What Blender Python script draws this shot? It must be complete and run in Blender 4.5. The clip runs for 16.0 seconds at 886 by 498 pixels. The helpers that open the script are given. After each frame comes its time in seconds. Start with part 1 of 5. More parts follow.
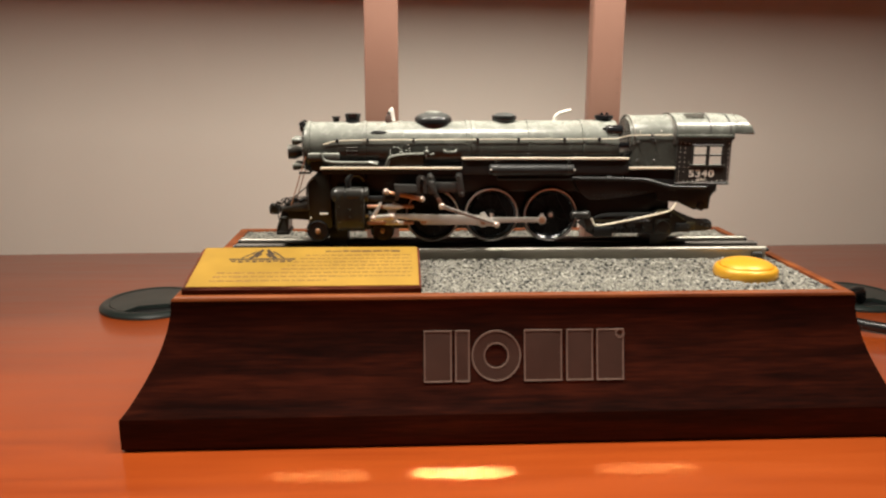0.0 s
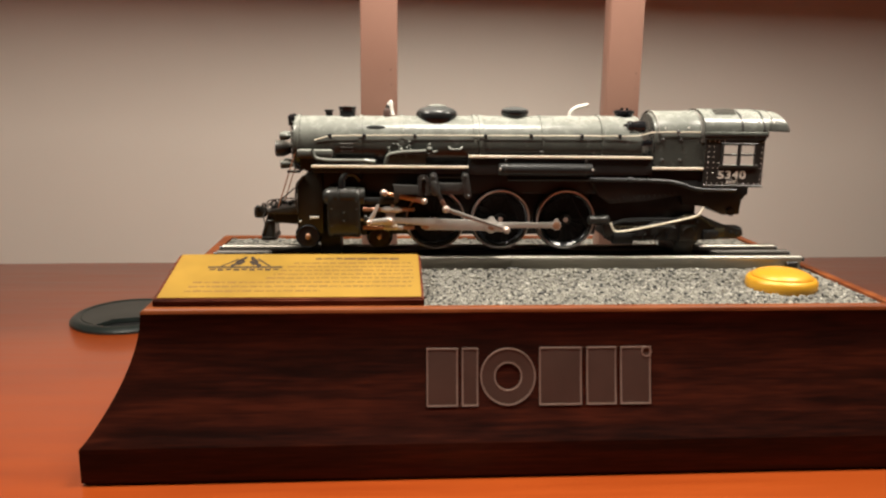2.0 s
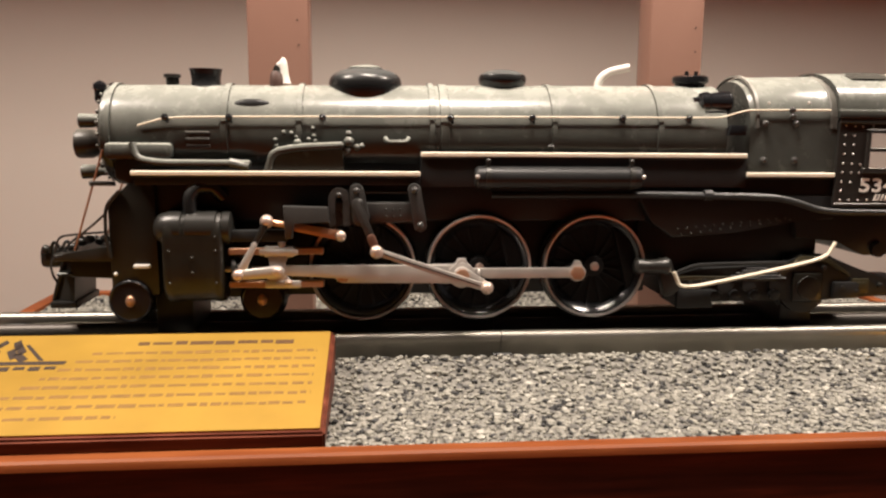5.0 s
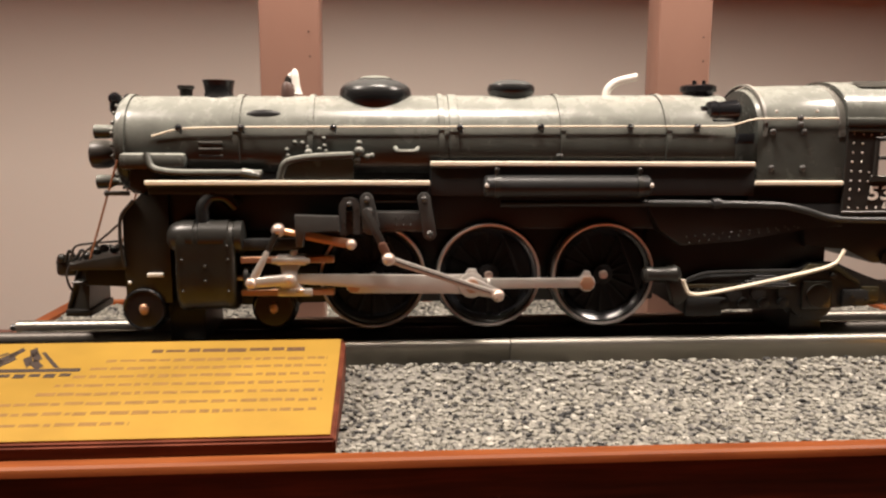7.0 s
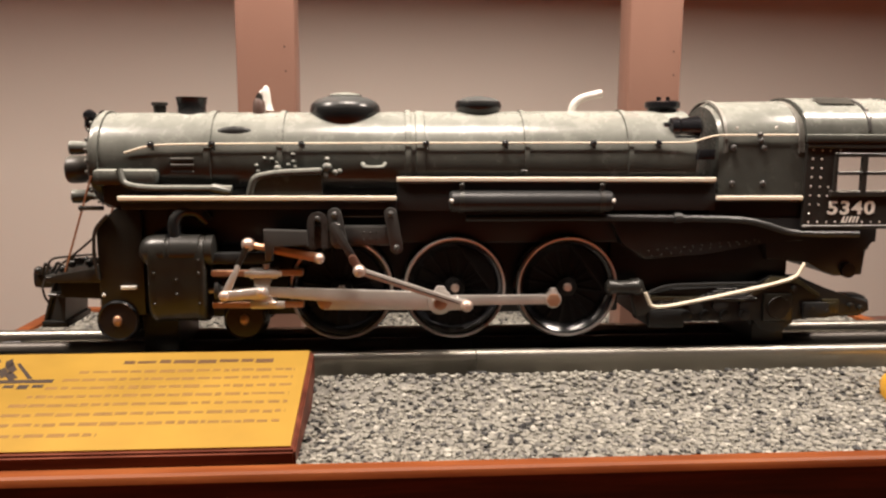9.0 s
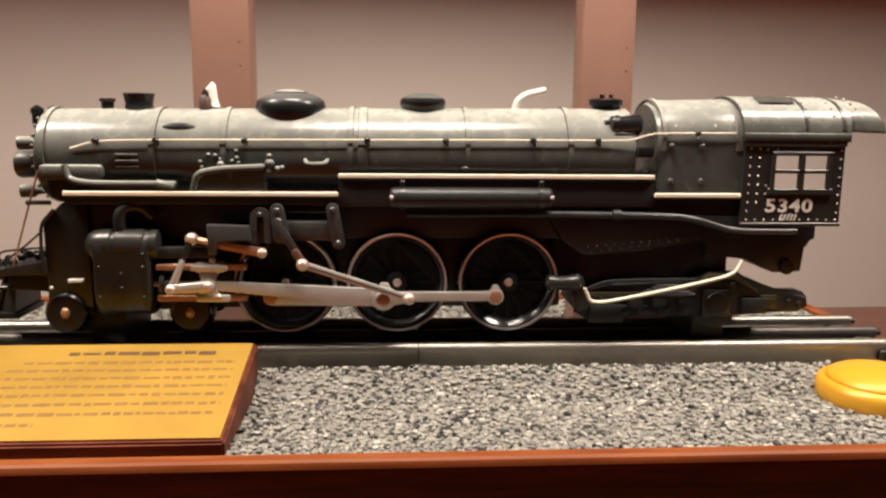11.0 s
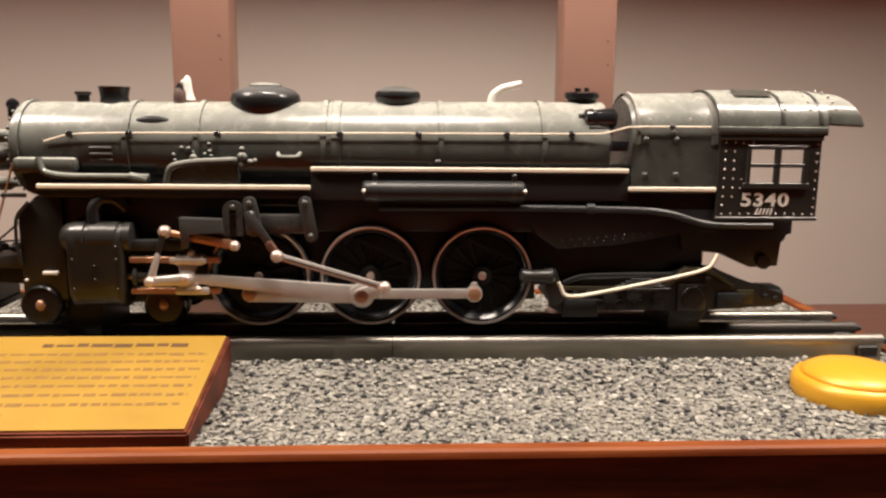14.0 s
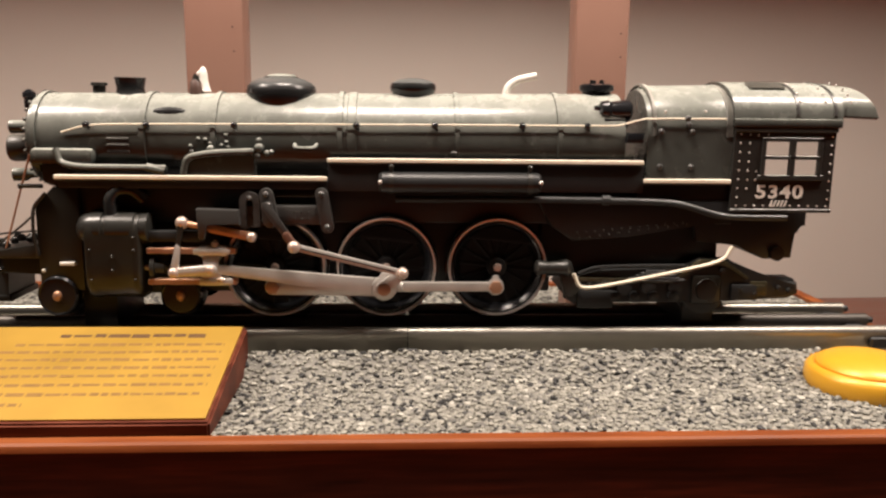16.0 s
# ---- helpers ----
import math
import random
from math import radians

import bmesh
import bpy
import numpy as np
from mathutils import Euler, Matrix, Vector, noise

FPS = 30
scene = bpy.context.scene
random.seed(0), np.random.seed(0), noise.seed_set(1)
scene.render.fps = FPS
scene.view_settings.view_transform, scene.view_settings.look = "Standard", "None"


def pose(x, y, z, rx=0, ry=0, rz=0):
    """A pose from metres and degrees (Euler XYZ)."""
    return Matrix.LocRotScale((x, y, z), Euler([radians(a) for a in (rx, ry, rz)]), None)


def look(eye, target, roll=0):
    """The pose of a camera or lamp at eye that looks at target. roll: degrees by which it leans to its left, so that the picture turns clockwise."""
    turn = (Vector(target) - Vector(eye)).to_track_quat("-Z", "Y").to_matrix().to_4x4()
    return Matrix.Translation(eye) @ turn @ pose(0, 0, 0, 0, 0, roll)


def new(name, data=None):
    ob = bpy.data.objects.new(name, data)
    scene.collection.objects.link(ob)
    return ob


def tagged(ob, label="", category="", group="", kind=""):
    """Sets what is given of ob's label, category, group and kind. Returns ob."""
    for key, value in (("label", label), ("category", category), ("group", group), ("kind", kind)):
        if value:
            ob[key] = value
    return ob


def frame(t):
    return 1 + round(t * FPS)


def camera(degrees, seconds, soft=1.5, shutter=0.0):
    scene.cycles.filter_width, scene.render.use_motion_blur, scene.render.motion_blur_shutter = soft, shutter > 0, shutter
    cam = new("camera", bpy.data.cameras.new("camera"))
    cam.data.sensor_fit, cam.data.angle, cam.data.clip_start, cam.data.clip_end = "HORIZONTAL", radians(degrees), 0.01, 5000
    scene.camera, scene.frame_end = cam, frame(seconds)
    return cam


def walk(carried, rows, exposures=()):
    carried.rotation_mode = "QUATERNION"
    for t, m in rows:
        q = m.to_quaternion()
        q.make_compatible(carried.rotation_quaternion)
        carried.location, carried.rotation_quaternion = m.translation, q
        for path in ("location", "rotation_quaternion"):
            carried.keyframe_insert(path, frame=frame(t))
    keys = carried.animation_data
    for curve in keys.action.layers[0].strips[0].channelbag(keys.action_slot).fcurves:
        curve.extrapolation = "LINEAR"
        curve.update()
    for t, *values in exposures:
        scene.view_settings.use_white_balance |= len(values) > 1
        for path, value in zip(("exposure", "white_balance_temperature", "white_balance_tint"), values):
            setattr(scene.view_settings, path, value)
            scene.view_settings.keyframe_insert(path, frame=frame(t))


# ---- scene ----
cam = camera(60.0, 16.0, soft=2.4)
PATH = [
    (0, (-0.0194, -0.4758, 0.1986), (-0.008, -0.2812, 0.1538), 0.4),
    (0.5, (-0.0231, -0.4749, 0.2002), (-0.0079, -0.2803, 0.1564), 0.6),
    (1, (-0.0238, -0.474, 0.1950), (-0.01, -0.2791, 0.1495), 0.9),
    (1.5, (-0.024, -0.4612, 0.1867), (-0.008, -0.2678, 0.1384), 1.3),
    (2, (-0.0241, -0.4312, 0.1849), (-0.0102, -0.2359, 0.1437), 0.8),
    (2.5, (-0.0003, -0.3762, 0.1985), (0.0135, -0.1802, 0.1612), 0.5),
    (3, (0.0048, -0.2975, 0.186), (0.0204, -0.1021, 0.1462), 1.1),
    (3.5, (0.0064, -0.2571, 0.1635), (0.0224, -0.061, 0.1274), 0.8),
    (4, (0.0055, -0.2473, 0.1564), (0.0233, -0.0518, 0.1177), 1.0),
    (4.5, (0.0056, -0.2467, 0.1548), (0.0243, -0.051, 0.1184), 0.8),
    (5, (0.0048, -0.2486, 0.1578), (0.0224, -0.052, 0.1256), 0.5),
    (7.5, (0.0055, -0.2516, 0.1577), (0.0201, -0.0544, 0.128), 0.3),
    (8, (0.0063, -0.2532, 0.1607), (0.0214, -0.0563, 0.129), 0.4),
    (8.5, (0.0095, -0.2545, 0.1608), (0.024, -0.0574, 0.1302), 0.3),
    (9, (0.0163, -0.2562, 0.1631), (0.0301, -0.059, 0.1331), 0.3),
    (9.5, (0.022, -0.2579, 0.1663), (0.0355, -0.0609, 0.1346), 0.3),
    (10, (0.0279, -0.2597, 0.1661), (0.0414, -0.0628, 0.1336), 0.4),
    (12.5, (0.0442, -0.2623, 0.1686), (0.0562, -0.0658, 0.1335), 0.7),
    (13, (0.0484, -0.2633, 0.168), (0.0589, -0.0665, 0.1341), 0.4),
    (13.5, (0.051, -0.2615, 0.1714), (0.0593, -0.0652, 0.1341), 0.4),
    (14, (0.0476, -0.2618, 0.1661), (0.0579, -0.0651, 0.1315), 0.6),
    (14.5, (0.0459, -0.2596, 0.1675), (0.0565, -0.0632, 0.1313), 0.7),
    (15, (0.0454, -0.2612, 0.1639), (0.0558, -0.0645, 0.1298), 0.6),
    (15.5, (0.0445, -0.2591, 0.1699), (0.0548, -0.0633, 0.1308), 0.8),
    (16, (0.042, -0.2625, 0.1653), (0.0527, -0.0661, 0.1292), 0.7),
]
walk(cam, [(t, look(eye, target, roll)) for t, eye, target, roll in PATH],
     exposures=[(0, 0.0, 6250, 1), (2.0, -0.02, 6250, 2), (3.0, -0.02, 6200, 2), (5.0, 0.0, 6500, 9), (16, -0.02, 6500, 10)])

# ---- world and light ----
world = bpy.data.worlds.new("room_air")
scene.world = world
world.use_nodes = True
world.node_tree.nodes["Background"].inputs[0].default_value = (0.55, 0.45, 0.38, 1)
world.node_tree.nodes["Background"].inputs[1].default_value = 0.085
scene.view_settings.exposure = 0.0


def area_lamp(name, m, power, sx, sy, color, spread=180):
    data = bpy.data.lights.new(name, "AREA")
    data.shape, data.size, data.size_y, data.energy, data.color = "RECTANGLE", sx, sy, power, color
    data.spread = radians(spread)
    ob = new(name, data)
    ob.matrix_world = m
    return ob


# three short tubes under the front of the hood
for bx, power in ((-0.24, 2.4), (0.04, 1.85), (0.30, 2.25)):
    area_lamp("hood_tube", pose(bx, -0.067, 0.43), power, 0.13, 0.045, (1.0, 0.855, 0.745))
# unseen narrow lamps, added only to make bright pools on the desk front
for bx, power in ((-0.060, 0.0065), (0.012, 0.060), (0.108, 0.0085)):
    area_lamp("desk_pool_lamp", pose(bx, -0.122, 0.395), power, 0.046, 0.003, (0.32, 0.56, 1.0), 2.2)


# ---- materials ----
def material(name, color, rough=0.5, metal=0.0, spec=0.5, vary=0.15, scale=60.0, bump=0.0, bump_scale=300.0,
             coat=0.0, coat_rough=0.1, rough_vary=0.1, stretch=(1, 1, 1)):
    mat = bpy.data.materials.new(name)
    mat.use_nodes = True
    n, l = mat.node_tree.nodes, mat.node_tree.links
    b = n["Principled BSDF"]
    co = n.new("ShaderNodeTexCoord")
    mp = n.new("ShaderNodeMapping")
    mp.inputs["Scale"].default_value = stretch
    l.new(co.outputs["Object"], mp.inputs[0])
    tex = n.new("ShaderNodeTexNoise")
    tex.inputs["Scale"].default_value = scale
    tex.inputs["Detail"].default_value = 6
    l.new(mp.outputs[0], tex.inputs["Vector"])
    mix = n.new("ShaderNodeMixRGB")
    lo = tuple(c * (1 - vary) for c in color)
    hi = tuple(min(1, c * (1 + vary)) for c in color)
    mix.inputs[1].default_value, mix.inputs[2].default_value = (*lo, 1), (*hi, 1)
    l.new(tex.outputs[0], mix.inputs[0])
    l.new(mix.outputs[0], b.inputs["Base Color"])
    rm = n.new("ShaderNodeMapRange")
    rm.inputs[3].default_value, rm.inputs[4].default_value = max(0.02, rough - rough_vary), min(1, rough + rough_vary)
    tex2 = n.new("ShaderNodeTexNoise")
    tex2.inputs["Scale"].default_value = scale * 0.35
    tex2.inputs["Detail"].default_value = 4
    l.new(mp.outputs[0], tex2.inputs["Vector"])
    l.new(tex2.outputs[0], rm.inputs[0])
    l.new(rm.outputs[0], b.inputs["Roughness"])
    b.inputs["Metallic"].default_value = metal
    b.inputs["Specular IOR Level"].default_value = spec
    b.inputs["Coat Weight"].default_value = coat
    b.inputs["Coat Roughness"].default_value = coat_rough
    if bump:
        t3 = n.new("ShaderNodeTexNoise")
        t3.inputs["Scale"].default_value = bump_scale
        t3.inputs["Detail"].default_value = 5
        l.new(mp.outputs[0], t3.inputs["Vector"])
        bp = n.new("ShaderNodeBump")
        bp.inputs["Strength"].default_value = bump
        bp.inputs["Distance"].default_value = 0.0005
        l.new(t3.outputs[0], bp.inputs["Height"])
        l.new(bp.outputs[0], b.inputs["Normal"])
    return mat


def wood(name, dark, mid, light, grain, rough, coat, coat_rough=0.08):
    """Stained wood: long grain along x, pores, and slow changes of tone."""
    mat = bpy.data.materials.new(name)
    mat.use_nodes = True
    n, l = mat.node_tree.nodes, mat.node_tree.links
    b = n["Principled BSDF"]
    co = n.new("ShaderNodeTexCoord")
    mp = n.new("ShaderNodeMapping")
    mp.inputs["Scale"].default_value = (grain * 0.08, grain, grain)
    l.new(co.outputs["Object"], mp.inputs[0])
    big = n.new("ShaderNodeTexNoise")
    big.inputs["Scale"].default_value, big.inputs["Detail"].default_value = 1.0, 5
    big.inputs["Distortion"].default_value = 0.6
    l.new(mp.outputs[0], big.inputs["Vector"])
    wave = n.new("ShaderNodeTexNoise")
    wave.inputs["Scale"].default_value, wave.inputs["Detail"].default_value = 6.0, 8
    l.new(mp.outputs[0], wave.inputs["Vector"])
    mixf = n.new("ShaderNodeMixRGB")
    mixf.inputs[0].default_value = 0.45
    l.new(big.outputs[0], mixf.inputs[1])
    l.new(wave.outputs[0], mixf.inputs[2])
    ramp = n.new("ShaderNodeValToRGB")
    e = ramp.color_ramp.elements
    e[0].position, e[0].color = 0.36, (*dark, 1)
    e[1].position, e[1].color = 0.64, (*light, 1)
    m = e.new(0.5)
    m.color = (*mid, 1)
    l.new(mixf.outputs[0], ramp.inputs[0])
    l.new(ramp.outputs[0], b.inputs["Base Color"])
    rr = n.new("ShaderNodeMapRange")
    rr.inputs[3].default_value, rr.inputs[4].default_value = rough - 0.08, rough + 0.1
    l.new(wave.outputs[0], rr.inputs[0])
    l.new(rr.outputs[0], b.inputs["Roughness"])
    bp = n.new("ShaderNodeBump")
    bp.inputs["Strength"].default_value, bp.inputs["Distance"].default_value = 0.06, 0.0004
    l.new(wave.outputs[0], bp.inputs["Height"])
    l.new(bp.outputs[0], b.inputs["Normal"])
    b.inputs["Coat Weight"].default_value, b.inputs["Coat Roughness"].default_value = coat, coat_rough
    b.inputs["Specular IOR Level"].default_value = 0.22
    return mat


def grain_material(name, shades):
    """Loose stones: each island takes one of the shades."""
    mat = bpy.data.materials.new(name)
    mat.use_nodes = True
    n, l = mat.node_tree.nodes, mat.node_tree.links
    geo = n.new("ShaderNodeNewGeometry")
    ramp = n.new("ShaderNodeValToRGB")
    ramp.color_ramp.interpolation = "CONSTANT"
    e = ramp.color_ramp.elements
    while len(e) < len(shades):
        e.new(0.5)
    for el, (p, c) in zip(e, shades):
        el.position, el.color = p, (*c, 1)
    l.new(geo.outputs["Random Per Island"], ramp.inputs[0])
    l.new(ramp.outputs[0], n["Principled BSDF"].inputs["Base Color"])
    n["Principled BSDF"].inputs["Roughness"].default_value = 0.6
    return mat


def dusty_toplit_black(name, base, dust_light, rough, low=-0.16, dull=0.0):
    """Satin black paint, paler facing up: settled dust plus overhead light put in the colour."""
    mat = bpy.data.materials.new(name)
    mat.use_nodes = True
    n, l = mat.node_tree.nodes, mat.node_tree.links
    b = n["Principled BSDF"]
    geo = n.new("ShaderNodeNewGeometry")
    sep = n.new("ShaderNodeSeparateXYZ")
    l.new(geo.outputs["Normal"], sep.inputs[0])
    co = n.new("ShaderNodeTexCoord")
    t = n.new("ShaderNodeTexNoise")
    t.inputs["Scale"].default_value, t.inputs["Detail"].default_value = 160, 10
    t.inputs["Roughness"].default_value = 0.65
    l.new(co.outputs["Object"], t.inputs["Vector"])
    slow = n.new("ShaderNodeTexNoise")
    slow.inputs["Scale"].default_value, slow.inputs["Detail"].default_value = 28, 3
    l.new(co.outputs["Object"], slow.inputs["Vector"])
    both = n.new("ShaderNodeMath")
    both.operation = "ADD"
    l.new(t.outputs[0], both.inputs[0])
    l.new(slow.outputs[0], both.inputs[1])
    patch = n.new("ShaderNodeMapRange")
    patch.inputs[1].default_value, patch.inputs[2].default_value = 0.62, 1.3
    patch.inputs[3].default_value, patch.inputs[4].default_value = 0.44, 0.86
    l.new(both.outputs[0], patch.inputs[0])
    # upward faces go paler: real dust, and light from above painted in
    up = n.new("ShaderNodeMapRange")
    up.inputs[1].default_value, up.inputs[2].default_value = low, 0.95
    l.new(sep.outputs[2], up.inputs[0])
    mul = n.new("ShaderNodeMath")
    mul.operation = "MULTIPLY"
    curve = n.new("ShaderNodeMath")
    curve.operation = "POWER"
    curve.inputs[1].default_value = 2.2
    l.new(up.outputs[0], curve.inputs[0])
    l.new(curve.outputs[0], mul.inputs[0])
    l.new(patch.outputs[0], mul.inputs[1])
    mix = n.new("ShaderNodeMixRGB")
    mix.inputs[1].default_value, mix.inputs[2].default_value = (*base, 1), (*dust_light, 1)
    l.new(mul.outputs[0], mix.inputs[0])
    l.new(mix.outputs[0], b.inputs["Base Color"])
    rr = n.new("ShaderNodeMapRange")
    rr.inputs[3].default_value, rr.inputs[4].default_value = rough - 0.06, rough + 0.12
    l.new(t.outputs[0], rr.inputs[0])
    dulled = n.new("ShaderNodeMath")
    dulled.operation = "MULTIPLY_ADD"
    dulled.inputs[1].default_value = dull
    l.new(mul.outputs[0], dulled.inputs[0])
    l.new(rr.outputs[0], dulled.inputs[2])
    l.new(dulled.outputs[0], b.inputs["Roughness"])
    b.inputs["Specular IOR Level"].default_value = 0.38
    t2 = n.new("ShaderNodeTexNoise")
    t2.inputs["Scale"].default_value = 1500
    l.new(co.outputs["Object"], t2.inputs["Vector"])
    bp = n.new("ShaderNodeBump")
    bp.inputs["Strength"].default_value, bp.inputs["Distance"].default_value = 0.12, 0.0002
    l.new(t2.outputs[0], bp.inputs["Height"])
    l.new(bp.outputs[0], b.inputs["Normal"])
    return mat


M_DESK = wood("cherry_desk", (0.265, 0.042, 0.0062), (0.33, 0.057, 0.0080), (0.375, 0.069, 0.0105), 16, 0.34, 0.5, 0.09)
# one mahogany in two tones: dark for shaded sides, lighter for the lit rim
M_BASE_SHADED = wood("mahogany", (0.010, 0.0019, 0.0009), (0.030, 0.0056, 0.0022), (0.066, 0.0128, 0.0045), 105, 0.52, 0.0, 0.25)
M_BASE_LIT = wood("mahogany_lit", (0.115, 0.026, 0.0065), (0.195, 0.051, 0.013), (0.275, 0.084, 0.022), 60, 0.52, 0.0, 0.2)
M_WEDGE = wood("wedge_mahogany", (0.045, 0.010, 0.005), (0.10, 0.024, 0.012), (0.18, 0.050, 0.026), 90, 0.5, 0.0, 0.2)
M_WALL = material("painted_wall", (0.74, 0.70, 0.63), 0.7, vary=0.03, scale=9, bump=0.15, bump_scale=160)
M_ROOM = material("room_paint", (0.74, 0.71, 0.66), 0.8, vary=0.05, scale=3)
M_POST = material("bronze_paint", (0.36, 0.20, 0.15), 0.42, metal=0.35, vary=0.06, scale=40, bump=0.05)
M_SHADE = material("shade_enamel", (0.10, 0.06, 0.045), 0.6, vary=0.1)
# second colour of each: dust mixed with painted top light
M_BLACK = dusty_toplit_black("boiler_black", (0.016, 0.0190, 0.0175), (0.425, 0.438, 0.388), 0.22, -0.58, 0.04)
M_BAND = dusty_toplit_black("dusty_band", (0.020, 0.0205, 0.019), (0.47, 0.455, 0.40), 0.32, -0.6, 0.1)
M_DOME = dusty_toplit_black("dome_black", (0.008, 0.0085, 0.009), (0.13, 0.135, 0.13), 0.15, -0.3, 0.30)
M_CAB = dusty_toplit_black("cab_black", (0.014, 0.013, 0.012), (0.19, 0.18, 0.155), 0.32, -0.4, 0.1)
M_DARK = material("frame_black", (0.0175, 0.0180, 0.0182), 0.42, spec=0.3, vary=0.3, scale=90, bump=0.1)
M_WHEEL = material("wheel_black", (0.0115, 0.0110, 0.0112), 0.5, spec=0.12, vary=0.4, scale=140)
M_GLOSSB = material("gloss_black", (0.010, 0.0105, 0.012), 0.16, vary=0.2, scale=80)
M_GREYB = material("worn_black_metal", (0.024, 0.0235, 0.021), 0.34, metal=0.2, vary=0.3, scale=120, bump=0.12)
M_IRON = material("oily_iron", (0.0125, 0.0112, 0.0082), 0.36, metal=0.1, vary=0.5, scale=150, bump=0.2)
M_GEAR = material("gear_grey", (0.056, 0.0545, 0.052), 0.30, metal=0.3, vary=0.3, scale=140, bump=0.15)
M_STEEL = material("rod_steel", (0.56, 0.525, 0.485), 0.34, metal=0.5, vary=0.16, scale=150, bump=0.08)
M_COPPER = material("copper_brass", (0.43, 0.235, 0.145), 0.36, metal=0.55, vary=0.15, scale=160)
M_RUST = material("rusty_iron", (0.13, 0.062, 0.042), 0.45, metal=0.3, vary=0.4, scale=200, bump=0.15)
M_BALL = material("coppery_steel", (0.58, 0.45, 0.38), 0.28, metal=0.55, vary=0.25, scale=220)
M_OLIVE = material("oily_olive", (0.036, 0.030, 0.014), 0.38, metal=0.2, vary=0.6, scale=180, bump=0.2)
M_TYRE = material("tyre_steel", (0.55, 0.53, 0.50), 0.35, metal=0.7, vary=0.1, scale=120)
M_RAIL = material("rail_steel", (0.27, 0.255, 0.225), 0.42, metal=0.85, vary=0.35, scale=60, stretch=(0.12, 1, 1), rough_vary=0.14)
M_RAILD = material("dull_rail", (0.10, 0.09, 0.08), 0.5, metal=0.5, vary=0.4, scale=60, stretch=(0.12, 1, 1))
M_TIE = material("tie_black", (0.02, 0.02, 0.02), 0.4, metal=0.3, vary=0.3)
M_CREAM = material("cream_line", (0.72, 0.655, 0.525), 0.5, vary=0.14, scale=200)
M_WHITE = material("white_paint", (0.66, 0.63, 0.58), 0.45, vary=0.12, scale=300)
M_GOLD = material("gold_plate", (0.42, 0.252, 0.043), 0.42, metal=0.35, vary=0.30, scale=45, bump=0.06, rough_vary=0.14)
M_BUTTON = material("gold_enamel", (0.66, 0.335, 0.022), 0.40, metal=0.15, vary=0.08, scale=60, coat=0.12, coat_rough=0.25)
M_INKD = material("plate_black_ink", (0.03, 0.018, 0.012), 0.6, vary=0.3, scale=300)
M_INK = material("plate_ink", (0.20, 0.105, 0.020), 0.6, vary=0.35, scale=400)
M_TITLE = material("plate_title_ink", (0.085, 0.040, 0.012), 0.6, vary=0.3, scale=300)
M_GROMMET = material("grommet_plastic", (0.016, 0.022, 0.020), 0.36, vary=0.15, scale=80, bump=0.05)
M_CABLE = material("cable_rubber", (0.010, 0.011, 0.011), 0.28, vary=0.15, scale=80)
M_ETCH = material("etched_grey", (0.072, 0.040, 0.031), 0.5, vary=0.3, scale=60)
M_ETCHL = material("etched_line", (0.235, 0.175, 0.145), 0.5, vary=0.25, scale=120)
M_BALLAST = grain_material("crushed_stone", [(0.0, (0.020, 0.020, 0.020)), (0.13, (0.12, 0.116, 0.105)), (0.26, (0.225, 0.217, 0.187)),
                                             (0.60, (0.28, 0.27, 0.23)), (0.94, (0.42, 0.405, 0.355))])
M_BED = material("ballast_bed", (0.17, 0.163, 0.142), 0.8, vary=0.5, scale=500, bump=0.6, bump_scale=700)
M_LENS = material("lamp_lens", (0.88, 0.84, 0.78), 0.35, vary=0.04, scale=120)

# ---- mesh tools (millimetres) ----
WORLD_AT = {}


def part(name, bm, mat, parent=None, label="", pivot=None, smooth=35):
    """Links a bmesh, written in millimetres of the place, as one object under its parent."""
    base = WORLD_AT[parent.name] if parent else Vector((0, 0, 0))
    at = Vector(pivot) if pivot is not None else (base.copy() if parent else Vector((0, 0, 0)))
    for v in bm.verts:
        v.co = (v.co - at) * 0.001
    bmesh.ops.recalc_face_normals(bm, faces=bm.faces)
    me = bpy.data.meshes.new(name)
    bm.to_mesh(me)
    bm.free()
    me.materials.append(mat)
    me.shade_smooth()
    me.set_sharp_from_angle(angle=radians(smooth))
    ob = new(name, me)
    ob.parent = parent
    ob.location = (at - base) * 0.001
    WORLD_AT[ob.name] = at
    if label:
        tagged(ob, label)
    return ob


def thing(name, at, label, category, group=""):
    ob = new(name)
    ob.empty_display_size = 0.01
    ob.location = Vector(at) * 0.001
    WORLD_AT[ob.name] = Vector(at)
    return tagged(ob, label, category, group)


def box(bm, x0, x1, y0, y1, z0, z1, bevel=0.0, seg=2):
    vs = [bm.verts.new((x, y, z)) for x in (x0, x1) for y in (y0, y1) for z in (z0, z1)]
    fs = [bm.faces.new([vs[i] for i in q]) for q in ((0, 1, 3, 2), (4, 6, 7, 5), (0, 4, 5, 1), (2, 3, 7, 6), (0, 2, 6, 4), (1, 5, 7, 3))]
    if bevel:
        es = list({e for f in fs for e in f.edges})
        bmesh.ops.bevel(bm, geom=es, offset=bevel, segments=seg, affect="EDGES", profile=0.5)
    return bm


